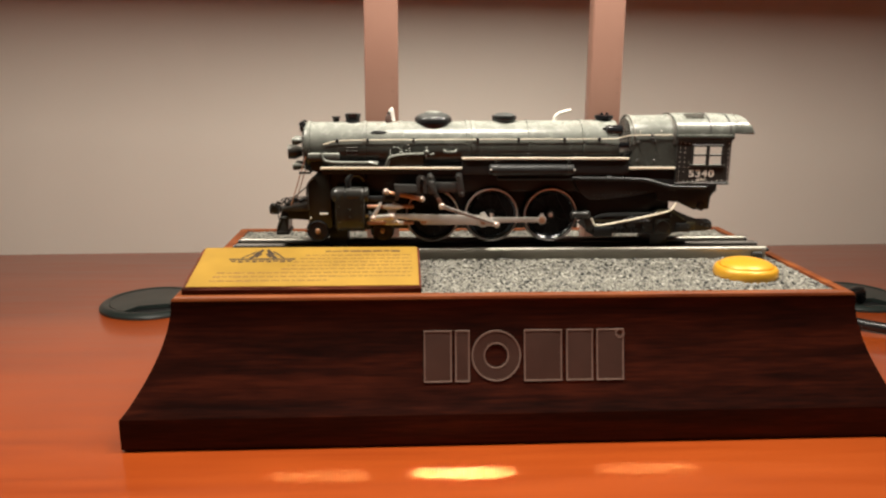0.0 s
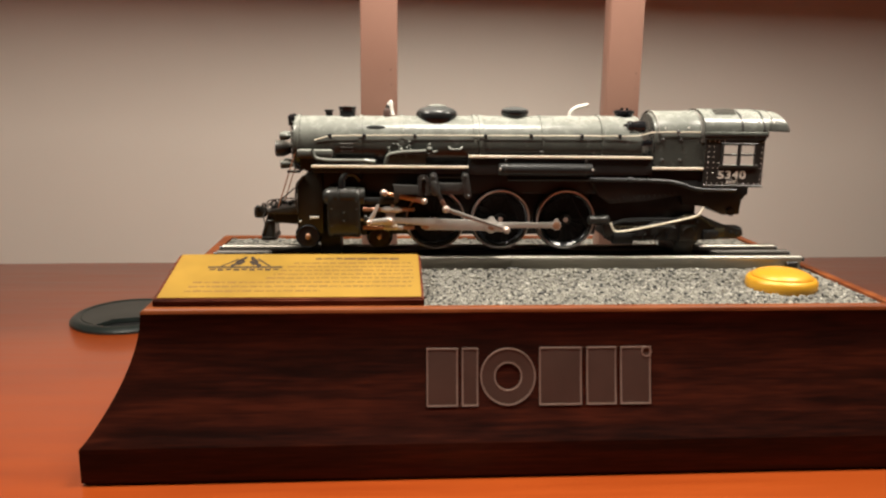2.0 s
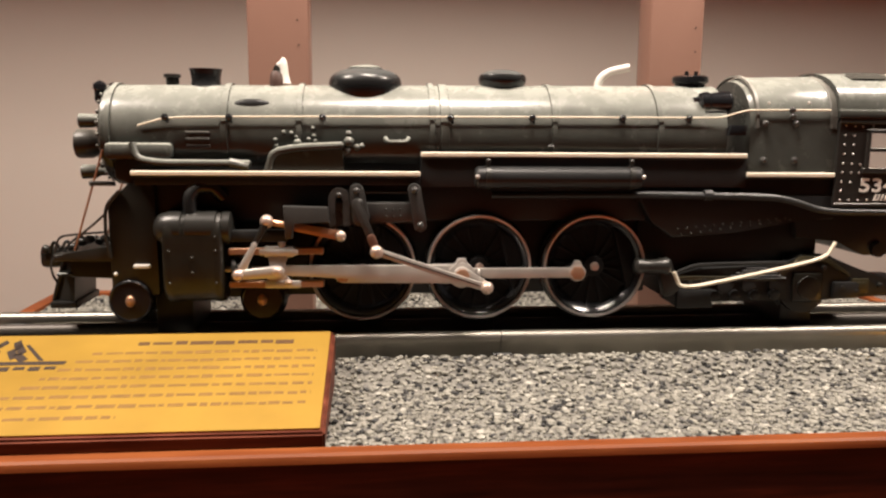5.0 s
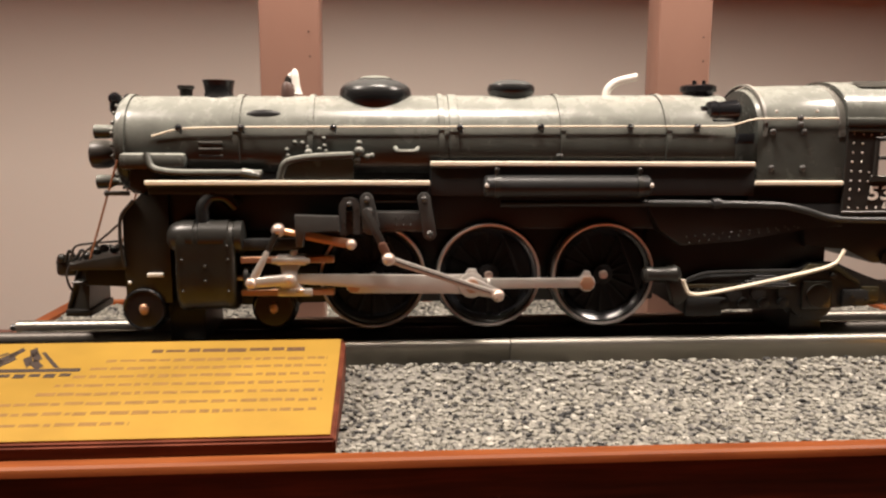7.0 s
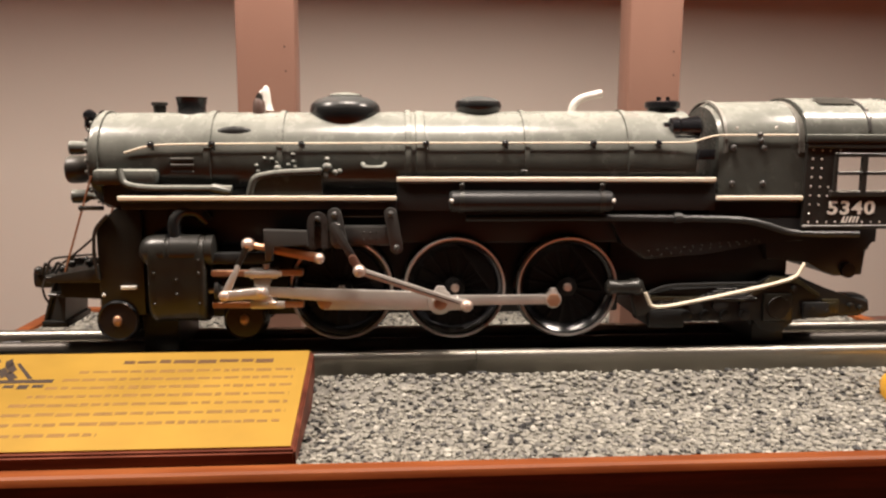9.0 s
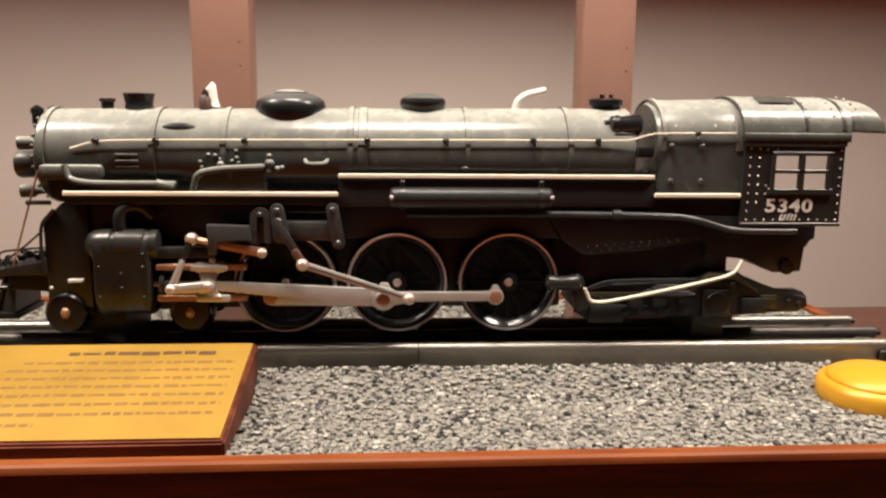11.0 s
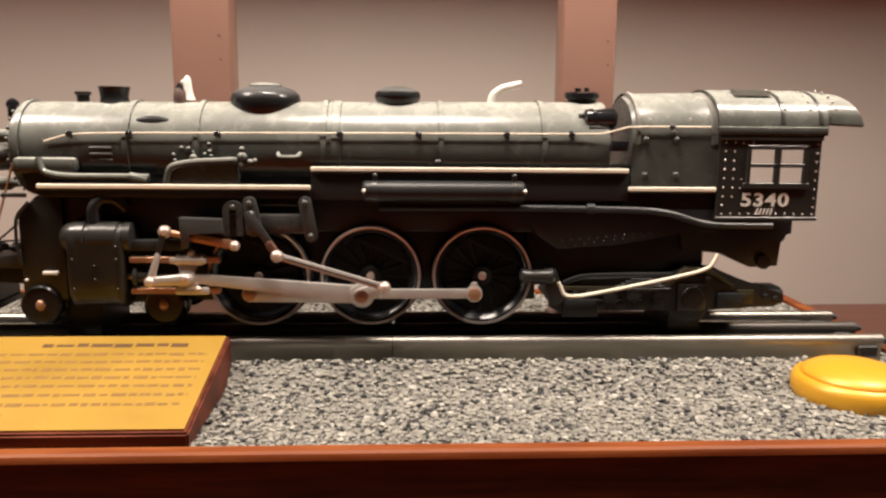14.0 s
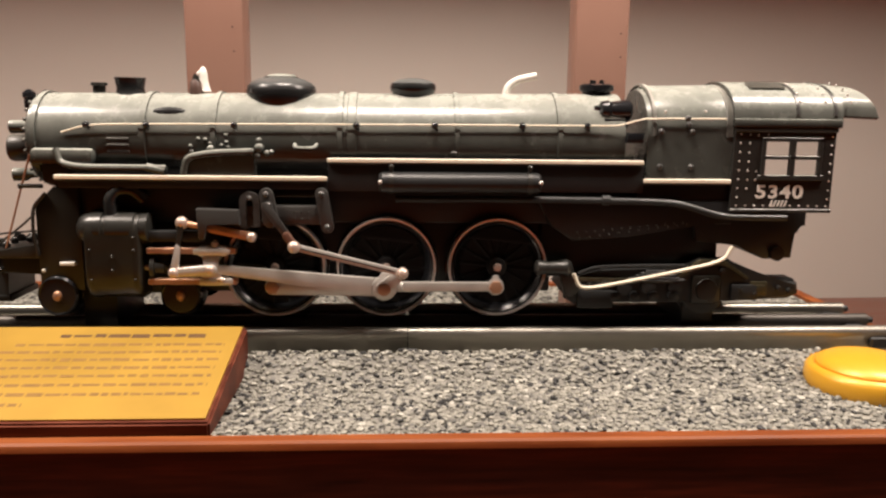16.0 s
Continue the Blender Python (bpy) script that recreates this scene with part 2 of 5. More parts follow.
def prism(bm, pts, y0, y1, bevel=0.0):
    """A plate of outline pts (x, z), from y0 to y1."""
    a = [bm.verts.new((x, y0, z)) for x, z in pts]
    b = [bm.verts.new((x, y1, z)) for x, z in pts]
    k = len(pts)
    fs = [bm.faces.new(a), bm.faces.new(b[::-1])]
    for i in range(k):
        fs.append(bm.faces.new((a[i], b[i], b[(i + 1) % k], a[(i + 1) % k])))
    if bevel:
        es = list({e for f in fs[:1] for e in f.edges})
        bmesh.ops.bevel(bm, geom=es, offset=bevel, segments=2, affect="EDGES", profile=0.5)
    return bm


def lathe(bm, prof, origin, axis="x", seg=32, closed=True):
    """Turns a profile of (along, radius) round an axis through origin."""
    o = Vector(origin)
    rings = []
    for s, r in prof:
        ring = []
        for i in range(seg):
            a = 2 * math.pi * i / seg
            c, d = r * math.cos(a), r * math.sin(a)
            p = {"x": (s, c, d), "y": (c, s, d), "z": (c, d, s)}[axis]
            ring.append(bm.verts.new(o + Vector(p)))
        rings.append(ring)
    for p, q in zip(rings, rings[1:]):
        for i in range(seg):
            bm.faces.new((p[i], p[(i + 1) % seg], q[(i + 1) % seg], q[i]))
    if closed:
        bm.faces.new(rings[0])
        bm.faces.new(rings[-1][::-1])
    return bm


def rod(bm, p, q, r, seg=12, r2=None):
    p, q = Vector(p), Vector(q)
    d = q - p
    u = d.orthogonal().normalized()
    v = d.normalized().cross(u)
    r2 = r if r2 is None else r2
    a, b = [], []
    for i in range(seg):
        t = 2 * math.pi * i / seg
        w = u * math.cos(t) + v * math.sin(t)
        a.append(bm.verts.new(p + w * r))
        b.append(bm.verts.new(q + w * r2))
    for i in range(seg):
        bm.faces.new((a[i], a[(i + 1) % seg], b[(i + 1) % seg], b[i]))
    bm.faces.new(a)
    bm.faces.new(b[::-1])
    return bm


def ball(bm, p, r, sx=1, sy=1, sz=1, seg=14):
    bmesh.ops.create_uvsphere(bm, u_segments=seg, v_segments=max(6, seg // 2), radius=1.0,
                              matrix=Matrix.Translation(p) @ Matrix.Diagonal((r * sx, r * sy, r * sz, 1)))
    return bm


def tube(bm, pts, r, seg=10, smooth_steps=6):
    """A bent tube through points, rounded at the bends."""
    pts = [Vector(p) for p in pts]
    path = [pts[0]]
    for a, b, c in zip(pts, pts[1:], pts[2:]):
        p, q = b + (a - b) * 0.35, b + (c - b) * 0.35
        for i in range(smooth_steps + 1):
            t = i / smooth_steps
            path.append((1 - t) ** 2 * p + 2 * t * (1 - t) * b + t * t * q)
    path.append(pts[-1])
    rings, u = [], None
    for i, p in enumerate(path):
        d = (path[min(i + 1, len(path) - 1)] - path[max(i - 1, 0)]).normalized()
        u = d.orthogonal().normalized() if u is None else (u - d * u.dot(d)).normalized()
        v = d.cross(u)
        rings.append([bm.verts.new(p + (u * math.cos(2 * math.pi * k / seg) + v * math.sin(2 * math.pi * k / seg)) * r) for k in range(seg)])
    for p, q in zip(rings, rings[1:]):
        for i in range(seg):
            bm.faces.new((p[i], p[(i + 1) % seg], q[(i + 1) % seg], q[i]))
    bm.faces.new(rings[0])
    bm.faces.new(rings[-1][::-1])
    return bm


def disc_pts(x, z, r, a0=0, a1=360, k=16):
    return [(x + r * math.cos(radians(a0 + (a1 - a0) * i / k)), z + r * math.sin(radians(a0 + (a1 - a0) * i / k))) for i in range(k + (a1 - a0 < 360))]


def link_pts(x0, z0, r0, x1, z1, r1, k=10):
    """Outline of a bar with round ends."""
    a = math.degrees(math.atan2(z1 - z0, x1 - x0))
    return disc_pts(x0, z0, r0, a + 90, a + 270, k) + disc_pts(x1, z1, r1, a - 90, a + 90, k)


def B():
    return bmesh.new()


# ---- setting ----
def setting():
    bm = B()
    box(bm, -900, 1000, -900, 430, -30, 0, 2)
    desk = tagged(part("desk_top", bm, M_DESK), "glossy orange cherry-stained wooden desk top", "desk")
    tagged(desk, kind="structure")
    bm = B()
    box(bm, -1500, 1600, 0, 60, -760, 2000)
    wall = part("wall_north", bm, M_WALL)
    wall.matrix_basis = pose(0, 0.384, 0, 0, 0, 1.6)
    tagged(wall, "beige painted wall behind the desk", "wall", kind="structure")
    for name, b in (("wall_west", (-1560, -1500, -2500, 500)), ("wall_east", (1600, 1660, -2500, 500)), ("wall_south", (-1500, 1600, -2560, -2500))):
        bm = B()
        box(bm, *b, -760, 2000)
        tagged(part(name, bm, M_ROOM), "plain painted room wall", "wall", kind="structure")
    bm = B()
    box(bm, -1560, 1660, -2560, 500, 2003, 2060)
    tagged(part("ceiling", bm, M_ROOM), "plain painted ceiling", "ceiling", kind="structure")
    bm = B()
    box(bm, -1560, 1660, -2560, 500, -820, -763)
    tagged(part("floor", bm, M_ROOM), "plain dull floor", "floor", kind="structure")


setting()

# ---- the display stand ----
X0, X1, Y0, Y1, ZT = -140.5, 234.5, -78.5, 107.0, 81.5
FLX, FLY, ZF = 27.5, 13.5, 18.5


def flare(z):
    """How far the side has swung out at height z: 0 under the rim, 1 at the plinth."""
    return min(1.0, max(0.0, (ZT - 3.4 - z) / (ZT - 3.4 - ZF))) ** 1.65


def stand():
    top = thing("display_stand", (47, 8, 0), "dark mahogany display stand with flared sides, carrying a model locomotive", "display stand")
    prof = [(0.94, 0.0), (0.94, 1.0), (1.0, 1.3), (1.0, ZF - 0.6), (0.985, ZF)]
    for i in range(1, 19):
        z = ZF + (ZT - 3.4 - ZF) * i / 18
        prof.append((0.965 * flare(z), z))
    prof += [(0.0, ZT - 2.2), (-0.1, ZT - 2.2)]
    rim = [(-0.1, ZT - 2.2), (0.0, ZT - 2.2), (-0.01, ZT - 1.3), (-0.04, ZT - 0.5), (-0.10, ZT)]
    inner = [(X0 + 7.5, Y0 + 4.7), (X1 - 7.5, Y0 + 4.7), (X1 - 7.5, Y1 - 7), (X0 + 7.5, Y1 - 7)]
    bm = B()
    rings = []
    for k, z in rim:
        dx, dy = FLX * k, FLY * k
        rings.append([bm.verts.new(c) for c in ((X0 - dx, Y0 - dy, z), (X1 + dx, Y0 - dy, z), (X1 + dx, Y1 + dy, z), (X0 - dx, Y1 + dy, z))])
    rings.append([bm.verts.new((x, y, ZT)) for x, y in inner])
    rings.append([bm.verts.new((x, y, ZT - 3.2)) for x, y in inner])
    for p, q in zip(rings, rings[1:] + rings[:1]):
        for i in range(4):
            bm.faces.new((p[i], p[(i + 1) % 4], q[(i + 1) % 4], q[i]))
    part("rim", bm, M_BASE_LIT, top, "orange-brown top rim in the lit tone of the mahogany", smooth=30)
    bm = B()
    rings = []
    for k, z in prof:
        dx, dy = FLX * k, FLY * k
        rings.append([bm.verts.new(c) for c in ((X0 - dx, Y0 - dy, z), (X1 + dx, Y0 - dy, z), (X1 + dx, Y1 + dy, z), (X0 - dx, Y1 + dy, z))])
    for p, q in zip(rings, rings[1:]):
        for i in range(4):
            bm.faces.new((p[i], p[(i + 1) % 4], q[(i + 1) % 4], q[i]))
    bm.faces.new(rings[0])
    bm.faces.new(rings[-1])
    part("body", bm, M_BASE_SHADED, top, smooth=25)
    def heap_at(x, y):
        """Height of the stone heaped against the outer rails, less past their ends."""
        off = np.abs(y) - 21.0
        h = 6.3 * np.exp(-(off / np.where(off > 0, 8.0, 3.0)) ** 2)
        return h * np.clip((204 - x) / 14, 0, 1) * np.clip((x + 126) / 10, 0, 1)

    bm = B()
    nx, ny = 46, 90
    grid = []
    for i in range(nx + 1):
        x = X0 + 7.5 + (X1 - X0 - 15.0) * i / nx
        col = []
        for k in range(ny + 1):
            y = Y0 + 4.7 + (Y1 - Y0 - 11.7) * k / ny
            col.append(bm.verts.new((x, y, ZT - 1.45 + float(heap_at(np.float64(x), np.float64(y))))))
        grid.append(col)
    for i in range(nx):
        for k in range(ny):
            bm.faces.new((grid[i][k], grid[i + 1][k], grid[i + 1][k + 1], grid[i][k + 1]))
    part("ballast_bed", bm, M_BED, top, "grey gravel bed")
    # loose crushed stone
    rng = np.random.default_rng(5)
    ico = np.array([(0, 0, 1), (0.89, 0, 0.45), (0.28, 0.85, 0.45), (-0.72, 0.53, 0.45), (-0.72, -0.53, 0.45), (0.28, -0.85, 0.45),
                    (0.72, 0.53, -0.45), (-0.28, 0.85, -0.45), (-0.89, 0, -0.45), (-0.28, -0.85, -0.45), (0.72, -0.53, -0.45)])
    tri = [(0, i, i % 5 + 1) for i in range(1, 6)]
    for i in range(5):
        a, b2, c, d = 1 + i, 1 + (i + 1) % 5, 6 + i, 6 + (i + 4) % 5
        tri += [(a, c, b2), (a, d, c)]
    tri = np.array(tri)
    step = 1.3
    gx, gy = np.meshgrid(np.arange(X0 + 9, X1 - 8.5, step), np.arange(Y0 + 6.0, Y1 - 8, step))
    pts = np.stack([gx.ravel(), gy.ravel()], 1)
    pts = pts + rng.uniform(-0.85, 0.85, pts.shape)
    k = len(pts)
    heap = heap_at(pts[:, 0], pts[:, 1])
    size = rng.uniform(0.4, 1.15, (k, 1, 1)) * rng.uniform(0.65, 1.35, (k, 1, 3)) * np.array([1, 1, 0.7])
    ang = rng.uniform(0, 2 * math.pi, k)
    v = ico[None] * size * rng.uniform(0.65, 1.3, (k, len(ico), 1))
    ca, sa = np.cos(ang)[:, None], np.sin(ang)[:, None]
    v = np.stack([v[..., 0] * ca - v[..., 1] * sa, v[..., 0] * sa + v[..., 1] * ca, v[..., 2]], 2)
    v[..., 0] += pts[:, 0, None]
    v[..., 1] += pts[:, 1, None]
    v[..., 2] += ZT - 1.3 + rng.uniform(-0.35, 0.45, (k, 1)) + heap[:, None]
    f = (tri[None] + (np.arange(k) * len(ico))[:, None, None]).reshape(-1, 3)
    me = bpy.data.meshes.new("ballast")
    off = np.array(WORLD_AT[top.name])
    me.from_pydata(((v.reshape(-1, 3) - off) * 0.001).tolist(), [], f.tolist())
    me.materials.append(M_BALLAST)
    ob = new("ballast", me)
    ob.parent = top
    tagged(ob, "loose grey, white and black crushed stone", kind="stuff")
    # two posts; the hood they carry is unseen, added to shade the upper wall
    for px, hw in ((-30.4, 11.2), (120.8, 10.6)):
        bm = B()
        box(bm, px - hw, px + hw, 46.5, 61, ZT - 2, 451, 1.2)
        post = part("post", bm, M_POST, top, "brown bronze-painted square metal post")
        bm = B()
        for sx, sz in ((px + 7.5, 186), (px + 7.2, 195)):
            rod(bm, (sx, 46.6, sz), (sx, 46.3, sz), 0.38, 8)
        part("rust_speck", bm, M_ETCH, post)
    bm = B()
    for y0, y1, low in ((-169, -165, 402.0), (-5, -1, 401.5)):
        box(bm, -455, 545, y0, y1, low, 452, 0.8)
    box(bm, -459, -455, -169, -1, 402.0, 452, 0.8)
    box(bm, 545, 549, -169, -1, 402.0, 452, 0.8)
    box(bm, -459, 549, -169, 68, 452, 458, 0.8)
    part("lamp_hood", bm, M_SHADE, top, "long dark bronze lamp hood, added out of view to shade the upper wall")
    # the maker's mark on the front, as plain shapes
    def face_y(z):
        return Y0 - FLY * 0.965 * flare(z) - 0.25
    zs = (34.6, 62.0)

    def plate(name, outline, mat, lift, hole=None):
        bm2 = B()
        k2 = len(outline)
        front = [bm2.verts.new((x, face_y(z) - lift, z)) for x, z in outline]
        if hole:
            inn = [bm2.verts.new((x, face_y(z) - lift, z)) for x, z in hole]
            for i in range(k2):
                bm2.faces.new((front[i], front[(i + 1) % k2], inn[(i + 1) % k2], inn[i]))
        else:
            bm2.faces.new(front)
        ret = bmesh.ops.extrude_face_region(bm2, geom=bm2.faces[:])
        for g in ret["geom"]:
            if isinstance(g, bmesh.types.BMVert):
                g.co.y += 0.35
        return part(name, bm2, mat, top)

    def rect(x0, x1, z0, z1, k=6):
        p = [(x0 + (x1 - x0) * i / k, z0) for i in range(k)] + [(x1, z0 + (z1 - z0) * i / k) for i in range(k)]
        return p + [(x1 - (x1 - x0) * i / k, z1) for i in range(k)] + [(x0, z1 - (z1 - z0) * i / k) for i in range(k)]

    for x0, x1 in ((-6.4, 8.8), (10.6, 18.6), (48.4, 69.4), (71.8, 86.6), (88.6, 103.8)):
        plate("mark_block", rect(x0 + 0.7, x1 - 0.7, zs[0] + 0.7, zs[1] - 0.7), M_ETCH, 0.0)
        plate("mark_outline", rect(x0, x1, zs[0], zs[1]), M_ETCHL, 0.15, rect(x0 + 0.8, x1 - 0.8, zs[0] + 0.8, zs[1] - 0.8))
    cx, cz = 33.2, 48.3
    plate("mark_ring", disc_pts(cx, cz, 12.9, k=40), M_ETCH, 0.0, disc_pts(cx, cz, 6.9, k=40))
    plate("mark_outline", disc_pts(cx, cz, 13.6, k=40), M_ETCHL, 0.15, disc_pts(cx, cz, 12.8, k=40))
    plate("mark_outline", disc_pts(cx, cz, 7.0, k=40), M_ETCHL, 0.15, disc_pts(cx, cz, 6.2, k=40))
    plate("mark_dot", disc_pts(101.6, 59.6, 2.6, k=24), M_ETCHL, 0.3, disc_pts(101.6, 59.6, 1.9, k=24))
    return top


stand()


# ---- inscription plate ----
def plaque():
    top = thing("inscription_plaque", (-71, -48, ZT), "wooden wedge with a gold inscription plate, standing on the gravel", "plaque")
    x0, x1, y0, y1, za, zb = -136.0, -7.4, -73.6, -22.0, ZT + 3.4, ZT + 14.0
    bm = B()
    v = [bm.verts.new(c) for c in ((x0, y0, ZT - 1), (x1, y0, ZT - 1), (x1, y1, ZT - 1), (x0, y1, ZT - 1), (x0, y0, za), (x1, y0, za), (x1, y1, zb), (x0, y1, zb))]
    for q in ((0, 3, 2, 1), (4, 5, 6, 7), (0, 1, 5, 4), (1, 2, 6, 5), (2, 3, 7, 6), (3, 0, 4, 7)):
        bm.faces.new([v[i] for i in q])
    bmesh.ops.bevel(bm, geom=bm.edges[:], offset=0.6, segments=2, affect="EDGES")
    part("wedge", bm, M_WEDGE, top, "dark red-brown wooden wedge")

    def slab(bm, u0, u1, w0, w1, lift, thick):
        """A slab on the slope: u along x, w up the slope from 0 to 1."""
        vs = []
        for h in (lift, lift + thick):
            for u, w in ((u0, w0), (u1, w0), (u1, w1), (u0, w1)):
                vs.append(bm.verts.new((u, y0 + (y1 - y0) * w, za + (zb - za) * w + h)))
        for q in ((0, 3, 2, 1), (4, 5, 6, 7), (0, 1, 5, 4), (1, 2, 6, 5), (2, 3, 7, 6), (3, 0, 4, 7)):
            bm.faces.new([vs[i] for i in q])

    bm = B()
    slab(bm, x0 + 2.0, x1 - 1.3, 0.025, 0.985, 0.05, 0.5)
    plate = part("gold_plate", bm, M_GOLD, top, "gold inscription plate with dark writing")
    rng = random.Random(3)
    lines = [(-63, -19, 0.87, 0.034, 0)] + [(-74 - 3 * i, -12.0, 0.765 - 0.085 * i, 0.024, 1) for i in range(5)]
    lines += [(-121, -12.0, 0.335, 0.024, 1), (-122, -13.0, 0.245, 0.024, 1), (-123, -58, 0.15, 0.024, 1)]
    for a, b, w, h, fine in lines:
        x = a
        while x < b:
            e = min(b, x + rng.uniform(1.2, 5.0) * (1.0 if fine else 1.5))
            bm = B()
            slab(bm, x, e, w - h * rng.uniform(0.4, 0.75), w + h * rng.uniform(0.4, 0.75), 0.5, 0.08)
            part("writing_bar", bm, M_INK if fine else M_TITLE, plate)
            x = e + rng.uniform(0.5, 1.1)
    # emblem: folded dark wings over a ruled bar, with a worn shadow below
    bm = B()
    def blade(pts):
        lo, hi = ([bm.verts.new((x, y0 + (y1 - y0) * w, za + (zb - za) * w + h)) for x, w in pts] for h in (0.5, 0.62))
        bm.faces.new(hi)
        for q in range(len(pts)):
            bm.faces.new((lo[q], lo[(q + 1) % len(pts)], hi[(q + 1) % len(pts)], hi[q]))
    cx = -98.5
    for s in (-1, 1):
        for x, w, dx, dw in ((0.6, 0.90, 3.4, 0.05), (1.6, 0.86, 4.6, 0.06), (0.8, 0.80, 4.2, 0.05), (3.2, 0.76, 5.0, 0.04)):
            blade([(cx + s * x, w), (cx + s * (x + 1.4), w + 0.035), (cx + s * (x + dx), w - dw), (cx + s * (x + dx - 1.2), w - dw - 0.045)])
        blade([(cx + s * 4.5, 0.87), (cx + s * 5.3, 0.88), (cx + s * 12.8, 0.70), (cx + s * 11.4, 0.70)])
    slab(bm, cx - 19, cx + 19, 0.655, 0.69, 0.5, 0.12)
    for k in range(9):
        slab(bm, cx - 17.5 + k * 4.0, cx - 14.6 + k * 4.0, 0.605 - 0.012 * (k % 2), 0.635, 0.5, 0.12)
    part("emblem", bm, M_INKD, plate, "small dark winged emblem over a bar")


plaque()


# ---- push button ----
def button():
    top = thing("push_button", (189.5, -38, ZT), "round domed gold push button on the gravel", "button")
    c = (189.5, -38.0, ZT - 1.5)
    bm = B()
    lathe(bm, [(0, 18.0), (1.5, 18.6), (5.0, 18.4), (6.4, 17.4), (6.9, 16.4), (6.2, 15.6)], c, "z", 64)
    part("collar", bm, M_BUTTON, top)
    bm = B()
    lathe(bm, [(5.6, 15.4), (7.2, 15.5), (8.0, 15.0), (9.2, 12.8), (10.2, 9.5), (10.8, 5.0), (11.0, 0.01)], c, "z", 64)
    part("cap", bm, M_BUTTON, top)


button()


# ---- track ----
def track():
    top = thing("toy_track", (45, 0, ZT), "three-rail tinplate toy track on grey gravel", "track")
    prof = [(-5.4, 0), (5.4, 0), (5.4, 0.7), (1.1, 0.9), (0.9, 6.4), (2.0, 7.6), (2.3, 9.3), (1.5, 10.6), (0, 11.0),
            (-1.5, 10.6), (-2.3, 9.3), (-2.0, 7.6), (-0.9, 6.4), (-1.1, 0.9), (-5.4, 0.7)]
    for y in (-15.9, 0, 15.9):
        for x0, x1 in ((-121, 43.85), (44.15, 211)):
            bm = B()
            a = [bm.verts.new((x0, y + p, 82.6 + q)) for p, q in prof]
            b = [bm.verts.new((x1, y + p, 82.6 + q)) for p, q in prof]
            for i in range(len(prof)):
                bm.faces.new((a[i], b[i], b[(i + 1) % len(prof)], a[(i + 1) % len(prof)]))
            bm.faces.new(a)
            bm.faces.new(b[::-1])
            part("rail", bm, M_RAIL if y else M_RAILD, top, "dull steel rail" if y else "darkened centre rail", smooth=50)
        bm = B()
        rod(bm, (40, y, 91.4), (48, y, 91.4), 1.2, 10)
        part("rail_pin", bm, M_TIE, top)
        # open ends: a plug in the rail head and a bare pin
        for x, d in ((-121, -1), (211, 1)):
            bm = B()
            rod(bm, (x - d * 2, y, 91.2), (x + d * 2.2, y, 91.2), 1.25, 10)
            box(bm, min(x - d * 9, x - d * 2), max(x - d * 9, x - d * 2), y - 3.0, y + 3.0, 86.0, 90.2, 0.6, 1)
            part("end_pin", bm, M_TIE, top, "black rail end pin")
    for x in (-114, -35, 44, 124, 203):
        bm = B()
        prism(bm, [(x - 5.5, 80.0), (x + 5.5, 80.0), (x + 4.2, 82.5), (x - 4.2, 82.5)], -21, 21, 0.4)
        for y in (-15.9, 0, 15.9) if x == 44 else ():
            for s in (-1, 1):
                box(bm, x - 3.2, x + 3.2, y + s * 4.6 - 0.9, y + s * 4.6 + 0.9, 82.0, 87.6, 0.3, 1)
        part("tie", bm, M_TIE, top)


track()
# ---- desk grommets and cable ----
def grommet(name, cx, cy, label, turn=0):
    top = thing(name, (cx, cy, 0), label, "cable grommet", "desk cable grommets")
    bm = B()
    lathe(bm, [(0.2, 45), (2.0, 44.8), (4.2, 42.5), (5.2, 39.5), (4.6, 37.2), (3.6, 36.2), (0.4, 36.0)], (cx, cy, 0), "z", 64, closed=False)
    part("rim", bm, M_GROMMET, top)
    bm = B()
    lid = [(36.0 * math.cos(radians(a)), 36.0 * math.sin(radians(a))) for a in range(-58, 239, 9)]
    lid += [(-15, -19), (-12, -15), (12, -15), (15, -19)]
    ct, st = math.cos(radians(turn)), math.sin(radians(turn))
    lid = [(x * ct - y * st, x * st + y * ct) for x, y in lid]
    a = [bm.verts.new((cx + x, cy + y, 1.2)) for x, y in lid]
    b = [bm.verts.new((cx + x, cy + y, 4.4)) for x, y in lid]
    bm.faces.new(a[::-1])
    bm.faces.new(b)
    for i in range(len(lid)):
        bm.faces.new((a[i], a[(i + 1) % len(lid)], b[(i + 1) % len(lid)], b[i]))
    part("lid", bm, M_GROMMET, top)
    bm = B()
    lathe(bm, [(0.15, 36), (0.5, 36), (0.5, 0.01)], (cx, cy, 0), "z", 48)
    part("opening", bm, M_DARK, top)
    return top


grommet("cable_grommet", -232, 178, "round black plastic desk grommet with a notched lid", 14)
grommet("cable_grommet", 392, 176, "round black plastic desk grommet with a cable through it")
bm = B()
tube(bm, [(392, 160, 3), (386, 152, 16), (352, 128, 16), (326, 108, 8), (352, 84, 5), (420, 40, 5), (520, -20, 5), (640, -40, 5)], 4.2, 14, 8)
tagged(part("power_cable", bm, M_CABLE), "black rubber cable lying on the desk", "cable")


# ---- locomotive ----
WHEEL_X, WHEEL_Z, WHEEL_R, CRANK = (1.0, 37.0, 73.4), 114.0, 16.3, 6.2
LOCO_AT = (48, 0, 93.5)
loco = thing("model_locomotive", LOCO_AT, "black die-cast model steam locomotive with silver side rods, on toy track", "model train")


